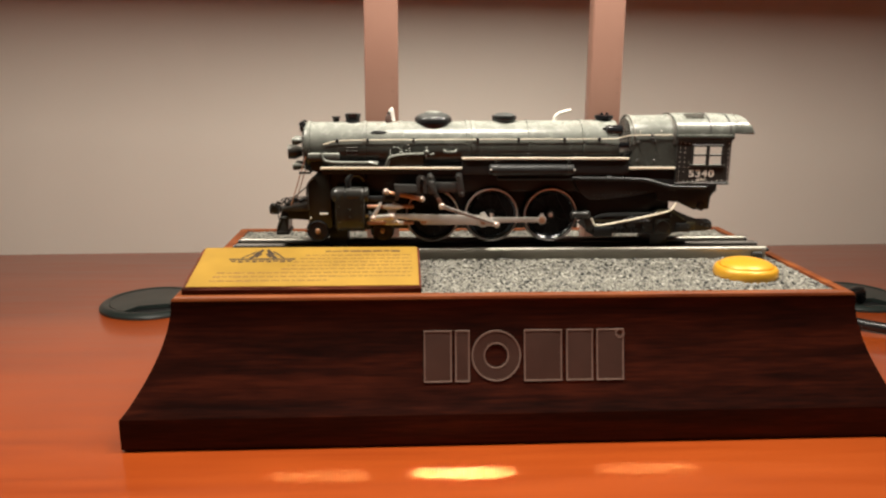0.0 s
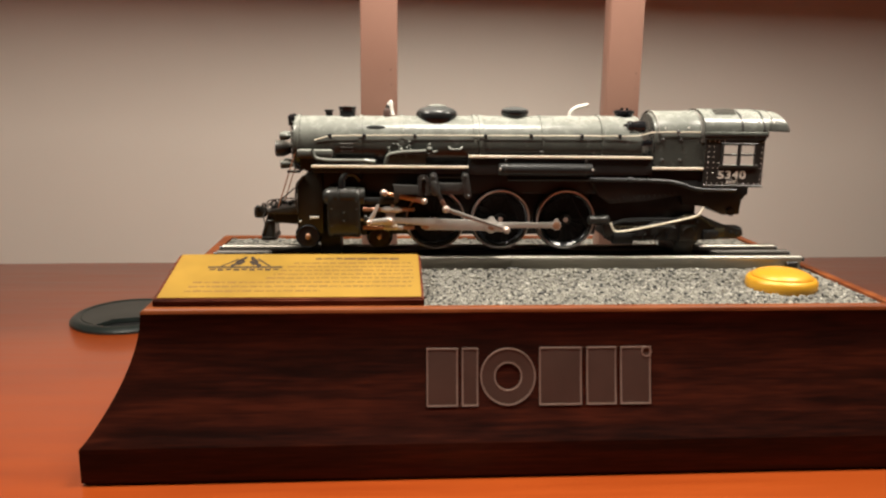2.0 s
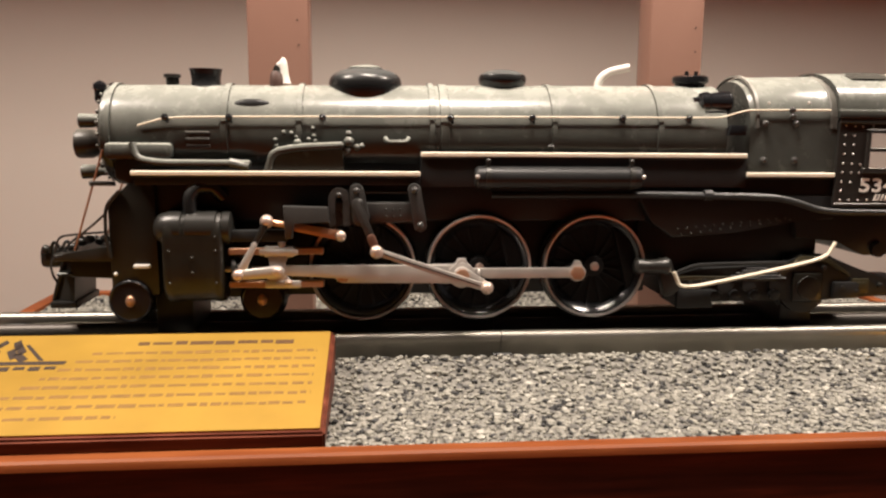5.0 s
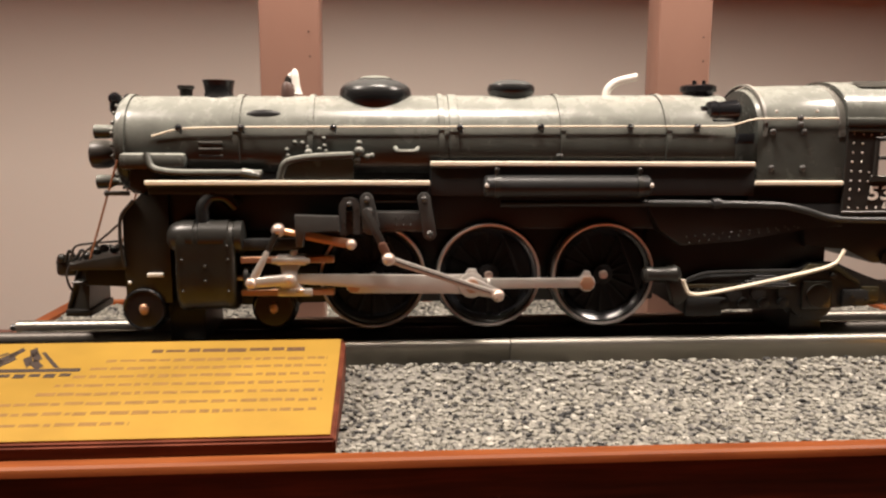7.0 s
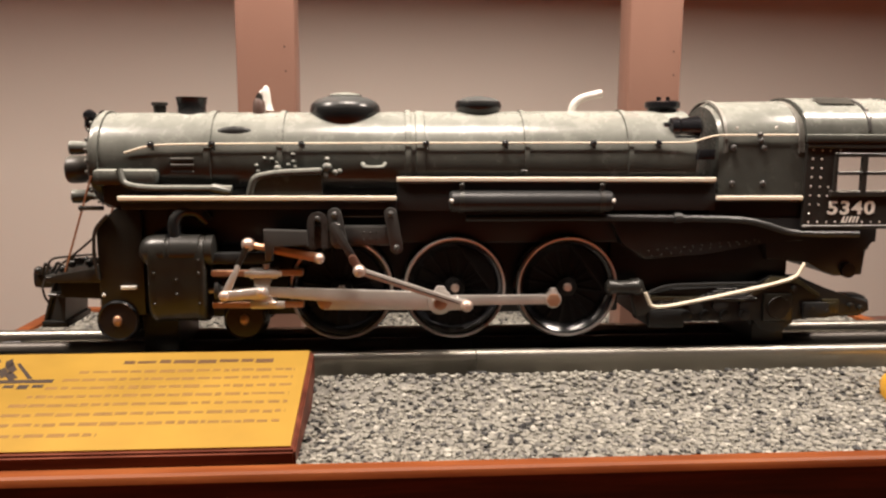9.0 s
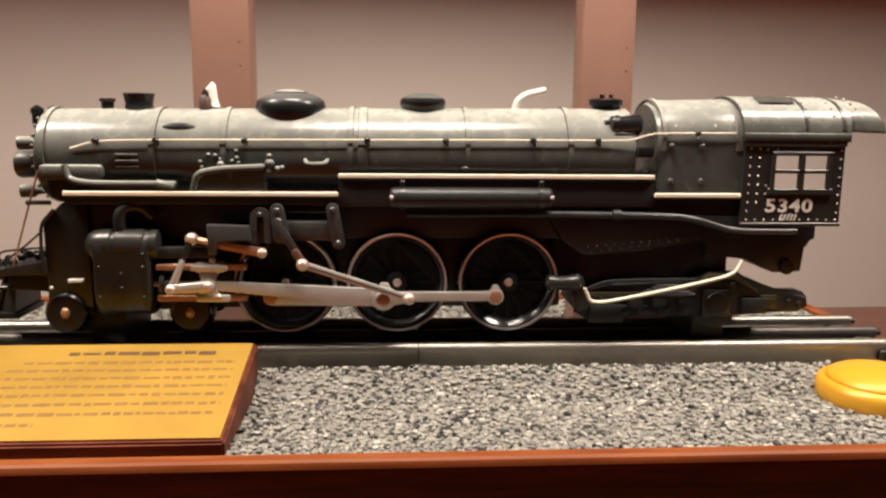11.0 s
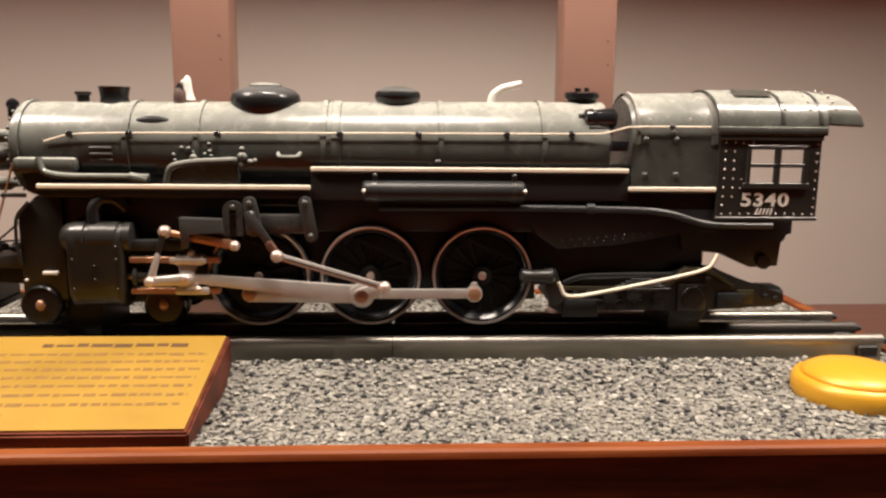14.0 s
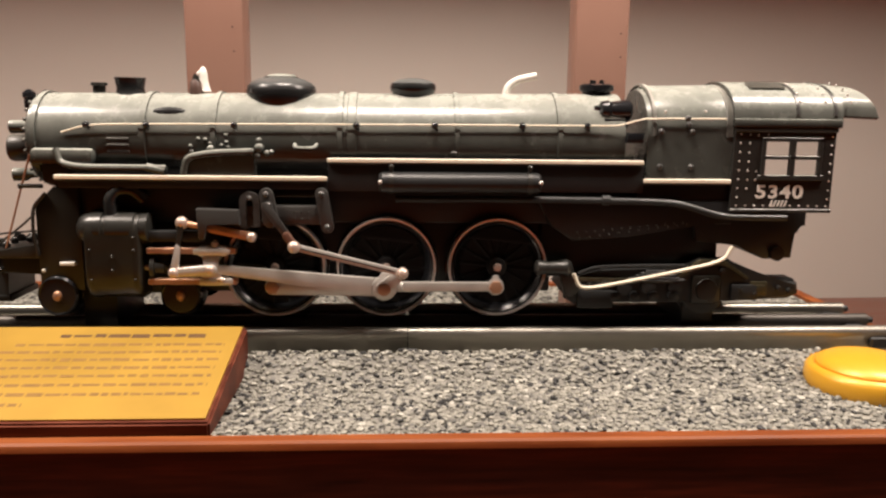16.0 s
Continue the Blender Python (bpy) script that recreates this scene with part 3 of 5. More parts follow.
def shell(bm, stations, y_scale=1.0, seg=40):
    """A round-topped body: stations of (x, centre z, radius)."""
    rings = []
    for x, cz, r in stations:
        rings.append([bm.verts.new((x, r * y_scale * math.cos(2 * math.pi * i / seg), cz + r * math.sin(2 * math.pi * i / seg))) for i in range(seg)])
    for p, q in zip(rings, rings[1:]):
        for i in range(seg):
            bm.faces.new((p[i], p[(i + 1) % seg], q[(i + 1) % seg], q[i]))
    bm.faces.new(rings[0])
    bm.faces.new(rings[-1][::-1])
    return bm


def skin_y(x, z):
    """The near side of the boiler at x, z."""
    r, cz = 14.9 + (x + 76) * 0.0085, 153.9 + (x + 76) * 0.0015
    return -math.sqrt(max(1.0, r * r - (z - cz) ** 2))


def boiler():
    r = lambda x: 14.9 + (x + 76) * 0.0085
    c = lambda x: 153.9 + (x + 76) * 0.0015
    st = [(-76, c(-76), 13.6), (-75.2, c(-75), 14.6), (-73.5, c(-73), r(-73))]
    st += [(x, c(x), r(x)) for x in range(-70, 122, 8)]
    body = part("boiler", shell(B(), st, seg=56), M_BLACK, loco, "dusty satin-black boiler with top light in its colour")
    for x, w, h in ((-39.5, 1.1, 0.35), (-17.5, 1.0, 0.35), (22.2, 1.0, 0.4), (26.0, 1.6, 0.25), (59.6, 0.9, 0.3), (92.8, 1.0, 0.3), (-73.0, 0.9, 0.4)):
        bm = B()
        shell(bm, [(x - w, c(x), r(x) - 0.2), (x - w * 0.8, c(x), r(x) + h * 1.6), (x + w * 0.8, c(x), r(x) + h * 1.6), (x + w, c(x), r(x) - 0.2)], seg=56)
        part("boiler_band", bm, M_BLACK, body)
    # smokebox front
    bm = B()
    lathe(bm, [(-78.2, 0.01), (-78.0, 4.5), (-77.4, 8.0), (-76.8, 9.6), (-76.6, 11.0), (-75.9, 11.0)], (0, 0, 153.9), "x", 40)
    door = part("smokebox_door", bm, M_GREYB, body, "black smokebox door")
    bm = B()
    for i in range(18):
        a = 2 * math.pi * i / 18
        ball(bm, (-76.0, 12.6 * math.cos(a), 153.9 + 12.6 * math.sin(a)), 0.55, seg=6)
    part("bolt_ring", bm, M_GREYB, door)
    for i in range(26):
        a = 2 * math.pi * i / 26
        bm = B()
        ball(bm, (-76.1, 14.1 * math.cos(a), 153.9 + 14.1 * math.sin(a)), 0.62, 0.8, 1, 1, 6)
        part("edge_bolt", bm, M_BAND, body)
    bm = B()
    lathe(bm, [(-86.4, 3.2), (-86.6, 4.3), (-85.6, 4.6), (-82, 4.4), (-79.5, 3.2), (-78, 2.6)], (0, 0, 150.8), "x", 28)
    lamp = part("headlight", bm, M_CAB, loco, "black cylindrical headlight")
    bm = B()
    lathe(bm, [(-86.5, 3.2), (-86.9, 0.01)], (0, 0, 150.8), "x", 24)
    part("lens", bm, M_LENS, lamp)
    for y, z, x in ((-6.5, 157.8, -83.5), (-7.0, 142.6, -83.4), (6.5, 157.8, -83.5), (7.0, 142.6, -83.4)):
        bm = B()
        lathe(bm, [(x, 1.5), (x + 0.3, 2.2), (x + 4, 2.1), (x + 5.5, 1.2), (x + 7.5, 1.0)], (0, y, z), "x", 18)
        part("marker_lamp", bm, M_BLACK, loco)
    for y in (-6.0, 6.0):
        bm = B()
        lathe(bm, [(163.5, 1.4), (164.2, 1.7), (166.8, 1.6), (167.2, 2.0), (168.6, 1.9), (169.4, 1.0), (169.8, 0.01)], (-77.0, y, 0), "z", 16)
        rod(bm, (-76.8, y, 161.5), (-76.8, y, 165), 0.7, 8)
        part("class_lamp", bm, M_GLOSSB, loco)
    # chimney, small pipe, bell, domes, whistle, turret
    bm = B()
    lathe(bm, [(167.0, 5.4), (168.6, 4.6), (170.5, 4.3), (172.8, 4.7), (173.9, 5.0), (173.9, 3.8), (171.0, 3.4)], (-47.1, 0, 0), "z", 32)
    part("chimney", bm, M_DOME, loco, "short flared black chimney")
    bm = B()
    lathe(bm, [(167, 2.3), (168.5, 1.9), (171.0, 2.0), (171.3, 2.6), (172.2, 2.5), (172.2, 1.6)], (-57.2, 0, 0), "z", 20)
    part("vent_pipe", bm, M_GREYB, loco)
    bm = B()
    box(bm, -27.5, -20.8, -4.0, 4.0, 167.4, 168.9, 0.4)
    prism(bm, [(-25.6, 168.5), (-24.2, 168.5), (-24.0, 174.5), (-25.4, 175.5), (-26.2, 174.2)], -3.4, -2.4, 0.2)
    prism(bm, [(-25.6, 168.5), (-24.2, 168.5), (-24.0, 174.5), (-25.4, 175.5), (-26.2, 174.2)], 2.4, 3.4, 0.2)
    bell = part("bell_yoke", bm, M_GREYB, loco, "dark bell bracket")
    bm = B()
    lathe(bm, [(169.8, 2.5), (170.6, 2.1), (172.6, 1.6), (174.8, 1.4), (176.8, 1.1), (177.6, 0.5), (177.8, 0.01)], (-23.4, 0, 0), "z", 20)
    rod(bm, (-25.0, 0, 175.2), (-23.2, 0, 176.6), 0.9, 10)
    part("bell", bm, M_WHITE, bell, "bright pale bell")
    bm = B()
    lathe(bm, [(168.6, 2.0), (170.0, 2.1), (172.4, 1.9), (173.6, 1.2), (174.0, 0.01)], (-25.4, -2.2, 0), "z", 16)
    part("bell_crank", bm, M_ETCH, bell, "brown bell crank")
    bm = B()
    lathe(bm, [(160.5, 8.4), (163.0, 9.4), (165.0, 10.3), (166.8, 11.0), (168.4, 11.3), (170.2, 11.4), (171.8, 11.0), (173.0, 9.8), (174.0, 7.8), (174.6, 5.2), (174.8, 2.2), (174.9, 0.01)], (2.0, 0, 0), "z", 44)
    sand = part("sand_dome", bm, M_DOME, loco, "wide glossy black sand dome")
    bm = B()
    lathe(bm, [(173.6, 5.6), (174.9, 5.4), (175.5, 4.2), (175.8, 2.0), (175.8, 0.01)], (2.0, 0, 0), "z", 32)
    part("dome_lid", bm, M_BLACK, sand, "dusty round filler lid with top light in its colour")
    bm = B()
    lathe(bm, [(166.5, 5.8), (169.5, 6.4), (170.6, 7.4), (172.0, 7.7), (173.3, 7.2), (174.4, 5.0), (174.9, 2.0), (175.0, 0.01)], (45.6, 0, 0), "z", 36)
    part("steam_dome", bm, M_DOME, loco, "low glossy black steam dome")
    bm = B()
    tube(bm, [(76.6, 0, 168.5), (77.4, 0, 172.6), (80.5, 0, 174.9), (87.0, 0, 176.3)], 1.3, 12)
    part("whistle", bm, M_WHITE, loco, "bright bent whistle pipe")
    bm = B()
    lathe(bm, [(169.0, 4.8), (171.2, 4.8), (171.8, 5.8), (173.4, 5.8), (173.9, 5.0), (174.0, 0.01)], (107.7, 0, 0), "z", 28)
    for x, y in ((105.5, -2), (107.2, 1.5), (108.6, -2.4), (110, 1)):
        rod(bm, (x, y, 173.6), (x, y, 175.2), 0.6, 8)
    part("turret", bm, M_GLOSSB, loco, "black steam turret")
    bm = B()
    lathe(bm, [(105.8, 1.4), (106.6, 2.9), (108.8, 3.3), (109.6, 2.8), (113.4, 3.4), (115.6, 3.5), (116.6, 2.4)], (0, -11.5, 165.2), "x", 20)
    box(bm, 107.0, 115.0, -14.6, -8.5, 159.6, 162.6, 0.6)
    box(bm, 108.6, 113.4, -13.4, -8.5, 162.0, 164.0, 0.3)
    rod(bm, (104.4, -11.5, 165.8), (106.4, -11.5, 165.8), 0.9, 8)
    part("turbo_generator", bm, M_GLOSSB, loco, "glossy black turbo generator")
    bm = B()
    prism(bm, [(113.5, 155.0), (119.2, 155.0), (119.6, 158.2), (114.2, 158.2)], -18.2, -14.5, 0.5)
    part("injector", bm, M_GLOSSB, loco)
    # hand rail and its posts
    bm = B()
    pts = [(-64.0, -15.4, 156.6), (-55.8, -15.6, 159.0), (-37.6, -15.7, 159.4), (27.6, -16.1, 159.9), (101.0, -16.6, 160.3), (109.5, -16.9, 160.4), (111.5, -17.1, 160.5), (118.6, -18.4, 162.6), (120.8, -18.7, 162.8), (145.5, -18.8, 163.0)]
    tube(bm, pts, 0.27, 8, 4)
    part("hand_rail", bm, M_CREAM, loco, "thin pale hand rail")
    for x in (-55.8, -37.6, -10.5, 27.6, 52.4, 80.3, 101.3):
        z = 159.4 + (x + 40) * 0.007
        bm = B()
        rod(bm, (x, -13.4, z - 0.6), (x, -16.5, z - 0.1), 0.7, 8)
        ball(bm, (x, -16.6, z - 0.3), 1.15, seg=10)
        rod(bm, (x, -15.0, z - 0.4), (x + 0.6, -16.4, z - 1.7), 0.5, 6)
        part("rail_post", bm, M_GLOSSB, loco)
    # steam pipe cover, washout plugs, step and piping on the near side
    bm = B()
    ball(bm, (-31.5, skin_y(-31.5, 163.0) + 0.6, 163.0), 1.0, 5.6, 1.1, 1.7, 16)
    part("hand_hole", bm, M_DARK, loco)
    bm = B()
    for i in range(3):
        z = 154.6 - i * 1.9
        box(bm, -50.5, -43.5, skin_y(-47, z) - 0.5, skin_y(-47, z) + 1.5, z - 0.45, z + 0.45, 0.2, 1)
    part("louvre_plate", bm, M_CAB, loco)
    bm = B()
    box(bm, -73.5, -54.2, -17.5, -10, 146.6, 151.6, 1.4)
    part("smokebox_saddle", bm, M_BLACK, loco)
    bm = B()
    tube(bm, [(-65.2, -17.4, 151.6), (-63.8, -18.0, 147.0), (-57.5, -18.2, 145.9), (-40.0, -18.2, 145.9), (-31.5, -18.2, 145.8)], 1.05, 10)
    rod(bm, (-37.5, -18.2, 146.0), (-32.0, -18.2, 144.9), 1.4, 10)
    part("feed_pipe", bm, M_BLACK, loco, "bent black feed pipe")
    bm = B()
    tube(bm, [(-26.5, -18.0, 143.6), (-25.0, -18.2, 149.2), (-18.0, -18.4, 150.6), (-5.0, -18.4, 151.2)], 1.15, 10)
    prism(bm, [(-26.6, 143.6), (-4.5, 143.6), (-4.5, 150.8), (-17.5, 150.2), (-24.6, 148.8)], -17.6, -12, 0.5)
    part("air_pump_casing", bm, M_BLACK, loco)
    bm = B()
    for x, z, r in ((-5.2, 151.0, 1.3), (-2.8, 152.2, 1.7), (-0.4, 150.6, 1.1), (-2.8, 154.6, 1.0), (1.0, 151.0, 0.9), (-3.4, 149.6, 1.1), (-17.8, 151.8, 1.3)):
        ball(bm, (x, -17.6, z), r, seg=12)
    part("check_valve", bm, M_BLACK, loco)
    for x, z in ((-24.5, 152.6), (-24.2, 150.8), (-22.0, 154.8), (-19.8, 154.6), (-18.2, 153.4), (-13.2, 153.8), (-13.4, 156.0), (-12.8, 152.2), (-14.8, 152.8)):
        bm = B()
        ball(bm, (x, skin_y(x, z) - 0.2, z), 0.75, seg=8)
        part("washout_plug", bm, M_BLACK, loco)
    bm = B()
    tube(bm, [(8.0, -15.4, 153.4), (8.6, -17.4, 152.2), (14.2, -17.4, 152.2), (15.0, -15.4, 153.4)], 0.75, 8)
    part("boiler_step", bm, M_BLACK, loco)
    bm = B()
    ball(bm, (58.6, skin_y(58.6, 151.2) - 0.3, 151.2), 0.9, 1.3, 1, 0.8, 10)
    part("blowdown_plug", bm, M_GREYB, loco)


def firebox_and_cab():
    bm = B()
    pts = []
    for i in range(21):
        a = math.pi * i / 20
        pts.append((18.2 * math.cos(a), 157.0 + 16.6 * math.sin(a) ** 0.85))
    pts = [(18.4, 142.5)] + pts + [(-18.4, 142.5)]
    a = [bm.verts.new((121.0, y * 0.93, z if z < 150 else z - 1.4)) for y, z in pts]
    b = [bm.verts.new((124.0, y, z)) for y, z in pts]
    c = [bm.verts.new((149.0, y, z + (0.6 if z > 150 else 0))) for y, z in pts]
    for p, q in ((a, b), (b, c)):
        for i in range(len(pts)):
            bm.faces.new((p[i], p[(i + 1) % len(pts)], q[(i + 1) % len(pts)], q[i]))
    bm.faces.new(a)
    bm.faces.new(c[::-1])
    fire = part("firebox", bm, M_BLACK, loco, "dusty black firebox casing with top light in its colour", smooth=30)
    for x, w in ((122.6, 0.8), (147.4, 1.5)):
        bm = B()
        rings = [[bm.verts.new((x + e, y * g, 157.0 + (z - 157.0) * g + 0.3)) for y, z in pts[1:-1]] for e, g in ((-w, 0.985), (-w * 0.6, 1.022), (w * 0.6, 1.022), (w, 0.985))]
        for p, q in zip(rings, rings[1:]):
            for i in range(len(p) - 1):
                bm.faces.new((p[i], p[i + 1], q[i + 1], q[i]))
        part("firebox_band", bm, M_BAND, fire)
    for x, z in ((124.6, 158.8), (134.6, 158.8), (124.8, 147.6), (134.9, 147.6), (133.4, 161.0), (133.0, 163.0)):
        bm = B()
        ball(bm, (x, -18.9, z), 1.0, seg=10)
        part("washout_plug", bm, M_GEAR, fire)
    bm = B()
    for x, z in ((126.0, 165.0), (139, 165.2)):
        ball(bm, (x, -17.6, z), 0.5, seg=6)
    part("rivet", bm, M_STEEL, fire)
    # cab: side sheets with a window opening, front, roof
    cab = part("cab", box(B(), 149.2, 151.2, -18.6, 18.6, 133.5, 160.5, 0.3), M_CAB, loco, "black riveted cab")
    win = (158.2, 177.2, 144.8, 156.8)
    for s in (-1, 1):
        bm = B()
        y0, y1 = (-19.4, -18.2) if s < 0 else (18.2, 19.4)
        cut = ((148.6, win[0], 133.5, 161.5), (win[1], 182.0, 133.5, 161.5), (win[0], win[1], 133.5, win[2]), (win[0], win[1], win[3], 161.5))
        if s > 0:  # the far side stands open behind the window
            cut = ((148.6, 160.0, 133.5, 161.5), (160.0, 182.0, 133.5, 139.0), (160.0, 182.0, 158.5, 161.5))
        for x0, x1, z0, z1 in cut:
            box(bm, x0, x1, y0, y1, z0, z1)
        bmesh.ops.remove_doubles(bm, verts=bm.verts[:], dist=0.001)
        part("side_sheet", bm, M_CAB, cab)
        if s > 0:
            continue
        bm = B()
        yo = y0 - 0.7 if s < 0 else y1
        for x0, x1, z0, z1 in ((win[0] - 0.5, win[0] + 0.8, win[2], win[3] + 0.4), (win[1] - 0.8, win[1] + 0.5, win[2], win[3] + 0.4), (win[0] - 0.5, win[1] + 0.5, win[3] - 0.8, win[3] + 0.5),
                               (win[0] - 1.4, win[1] + 1.4, win[2] - 1.2, win[2] + 0.5), (166.9, 168.8, win[2], win[3]), (win[0], win[1], 150.3, 151.5)):
            box(bm, x0, x1, yo, yo + 1.4, z0, z1, 0.15, 1)
        part("window_frame", bm, M_CAB, cab)
        bm = B()
        box(bm, 148.4, 182.4, y0 - 0.4 if s < 0 else y1 - 0.2, y0 + 0.2 if s < 0 else y1 + 0.4, 133.0, 134.2, 0.2, 1)
        part("edge_moulding", bm, M_CAB, cab)
        bm = B()
        box(bm, 148.4, 182.4, y0 - 0.6 if s < 0 else y1 - 0.2, y0 + 0.2 if s < 0 else y1 + 0.6, 159.0, 160.4, 0.2, 1)
        part("edge_moulding", bm, M_CAB, cab)
    rows = [(150.6 + i * 3.0, 135.2) for i in range(11)] + [(150.6, 138.0 + i * 2.9) for i in range(8)] + [(153.6, 140.8 + i * 2.9) for i in range(7)]
    rows += [(180.8, 137.5 + i * 2.9) for i in range(8)] + [(156.2, 158.0), (159.5, 158.2), (156.2, 143.6), (156.4, 146.4)]
    for x, z in rows:
        bm = B()
        ball(bm, (x, -19.45, z), 0.34, 1, 0.8, 1, 6)
        part("rivet", bm, M_STEEL, cab)
    # roof with a long rear overhang
    bm = B()
    k = 16
    prof = [(19.8 * math.cos(math.pi * i / k), 162.2 + 13.0 * math.sin(math.pi * i / k) ** 0.8) for i in range(k + 1)]
    for x0, x1, drop in ((147.8, 183.5, 0.0),):
        a = [bm.verts.new((x0, y, z)) for y, z in prof]
        b = [bm.verts.new((x1, y, z)) for y, z in prof]
        a2 = [bm.verts.new((x0, y * 0.96, z - 1.2)) for y, z in prof]
        b2 = [bm.verts.new((x1, y * 0.96, z - 1.2)) for y, z in prof]
        for i in range(k):
            bm.faces.new((a[i], a[i + 1], b[i + 1], b[i]))
            bm.faces.new((a2[i], b2[i], b2[i + 1], a2[i + 1]))
            bm.faces.new((a[i], a2[i], a2[i + 1], a[i + 1]))
            bm.faces.new((b[i], b[i + 1], b2[i + 1], b2[i]))
        for i in (0, k):
            bm.faces.new((a[i], b[i], b2[i], a2[i]))
    box(bm, 147.8, 183.5, -20.2, -18.6, 160.4, 163.2, 0.4)
    box(bm, 147.8, 183.5, 18.6, 20.2, 160.4, 163.2, 0.4)
    roof = part("cab_roof", bm, M_BLACK, cab, "dusty rounded cab roof with top light in its colour")
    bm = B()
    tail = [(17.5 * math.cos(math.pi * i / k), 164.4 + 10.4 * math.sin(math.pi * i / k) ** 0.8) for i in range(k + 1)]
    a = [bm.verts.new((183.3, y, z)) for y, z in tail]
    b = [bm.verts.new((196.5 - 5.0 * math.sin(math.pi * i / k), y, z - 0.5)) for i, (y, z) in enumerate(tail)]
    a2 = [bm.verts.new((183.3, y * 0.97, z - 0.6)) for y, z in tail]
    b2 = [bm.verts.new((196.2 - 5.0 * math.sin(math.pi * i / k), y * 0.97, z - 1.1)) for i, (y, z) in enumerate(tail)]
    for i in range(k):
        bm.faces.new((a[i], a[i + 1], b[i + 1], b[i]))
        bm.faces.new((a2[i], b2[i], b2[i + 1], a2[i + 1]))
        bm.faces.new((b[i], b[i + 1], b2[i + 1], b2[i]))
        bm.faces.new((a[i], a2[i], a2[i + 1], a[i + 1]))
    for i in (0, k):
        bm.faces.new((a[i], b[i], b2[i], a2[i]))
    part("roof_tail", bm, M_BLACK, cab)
    bm = B()
    v = [bm.verts.new(p) for p in ((155, -13.6, 173.0), (167, -13.6, 173.0), (167, -7.5, 175.2), (155, -7.5, 175.2))]
    bm.faces.new(v)
    bmesh.ops.solidify(bm, geom=bm.faces[:], thickness=0.9)
    part("roof_hatch", bm, M_CAB, cab)
    for x in (168.6, 181.0):
        bm = B()
        arc = [(19.95 * math.cos(math.pi * i / 32), 162.35 + 13.05 * math.sin(math.pi * i / 32) ** 0.8) for i in range(1, 32)]
        p, q = ([bm.verts.new((x + e, y, z)) for y, z in arc] for e in (-0.5, 0.5))
        p2, q2 = ([bm.verts.new((x + e, y * 0.985, z - 0.4)) for y, z in arc] for e in (-0.5, 0.5))
        for i in range(len(arc) - 1):
            for u, w in ((p, q), (p2, p), (q, q2)):
                bm.faces.new((u[i], u[i + 1], w[i + 1], w[i]))
        part("roof_seam", bm, M_GEAR, roof)
    for x in (169.5, 178.0, 186.5):
        bm = B()
        for i in range(5):
            a0 = math.pi * (0.56 + 0.075 * i)
            ball(bm, (x, 19.8 * math.cos(a0) * 1.0, 162.2 + 13.0 * math.sin(a0) ** 0.8), 0.5, seg=6)
        part("rivet_row", bm, M_STEEL, roof)
    # number on the side
    cu = bpy.data.curves.new("cab_number", "FONT")
    cu.body, cu.size, cu.extrude, cu.offset, cu.align_x = "5340", 0.0060, 0.00012, 0.00013, "CENTER"
    cu.space_character = 1.12
    tmp = new("tmp_number", cu)
    me = bpy.data.meshes.new_from_object(tmp.evaluated_get(bpy.context.evaluated_depsgraph_get()))
    bpy.data.objects.remove(tmp)
    me.materials.append(M_WHITE)
    num = new("cab_number", me)
    num.parent = cab
    base = WORLD_AT[cab.name] * 0.001
    num.matrix_basis = pose(0.1646 - base.x, -0.01952 - base.y, 0.1378 - base.z, 90, 0, 0) @ Matrix.Diagonal((1.22, 1, 1, 1))
    tagged(num, "white cab number 5340")
    bm = B()
    for i in range(5):
        prism(bm, [(161.6 + i * 1.2, 135.0), (162.1 + i * 1.2, 135.0), (162.8 + i * 1.2, 137.0), (162.3 + i * 1.2, 137.0)], -19.65, -19.3)
    part("small_writing", bm, M_WHITE, cab)


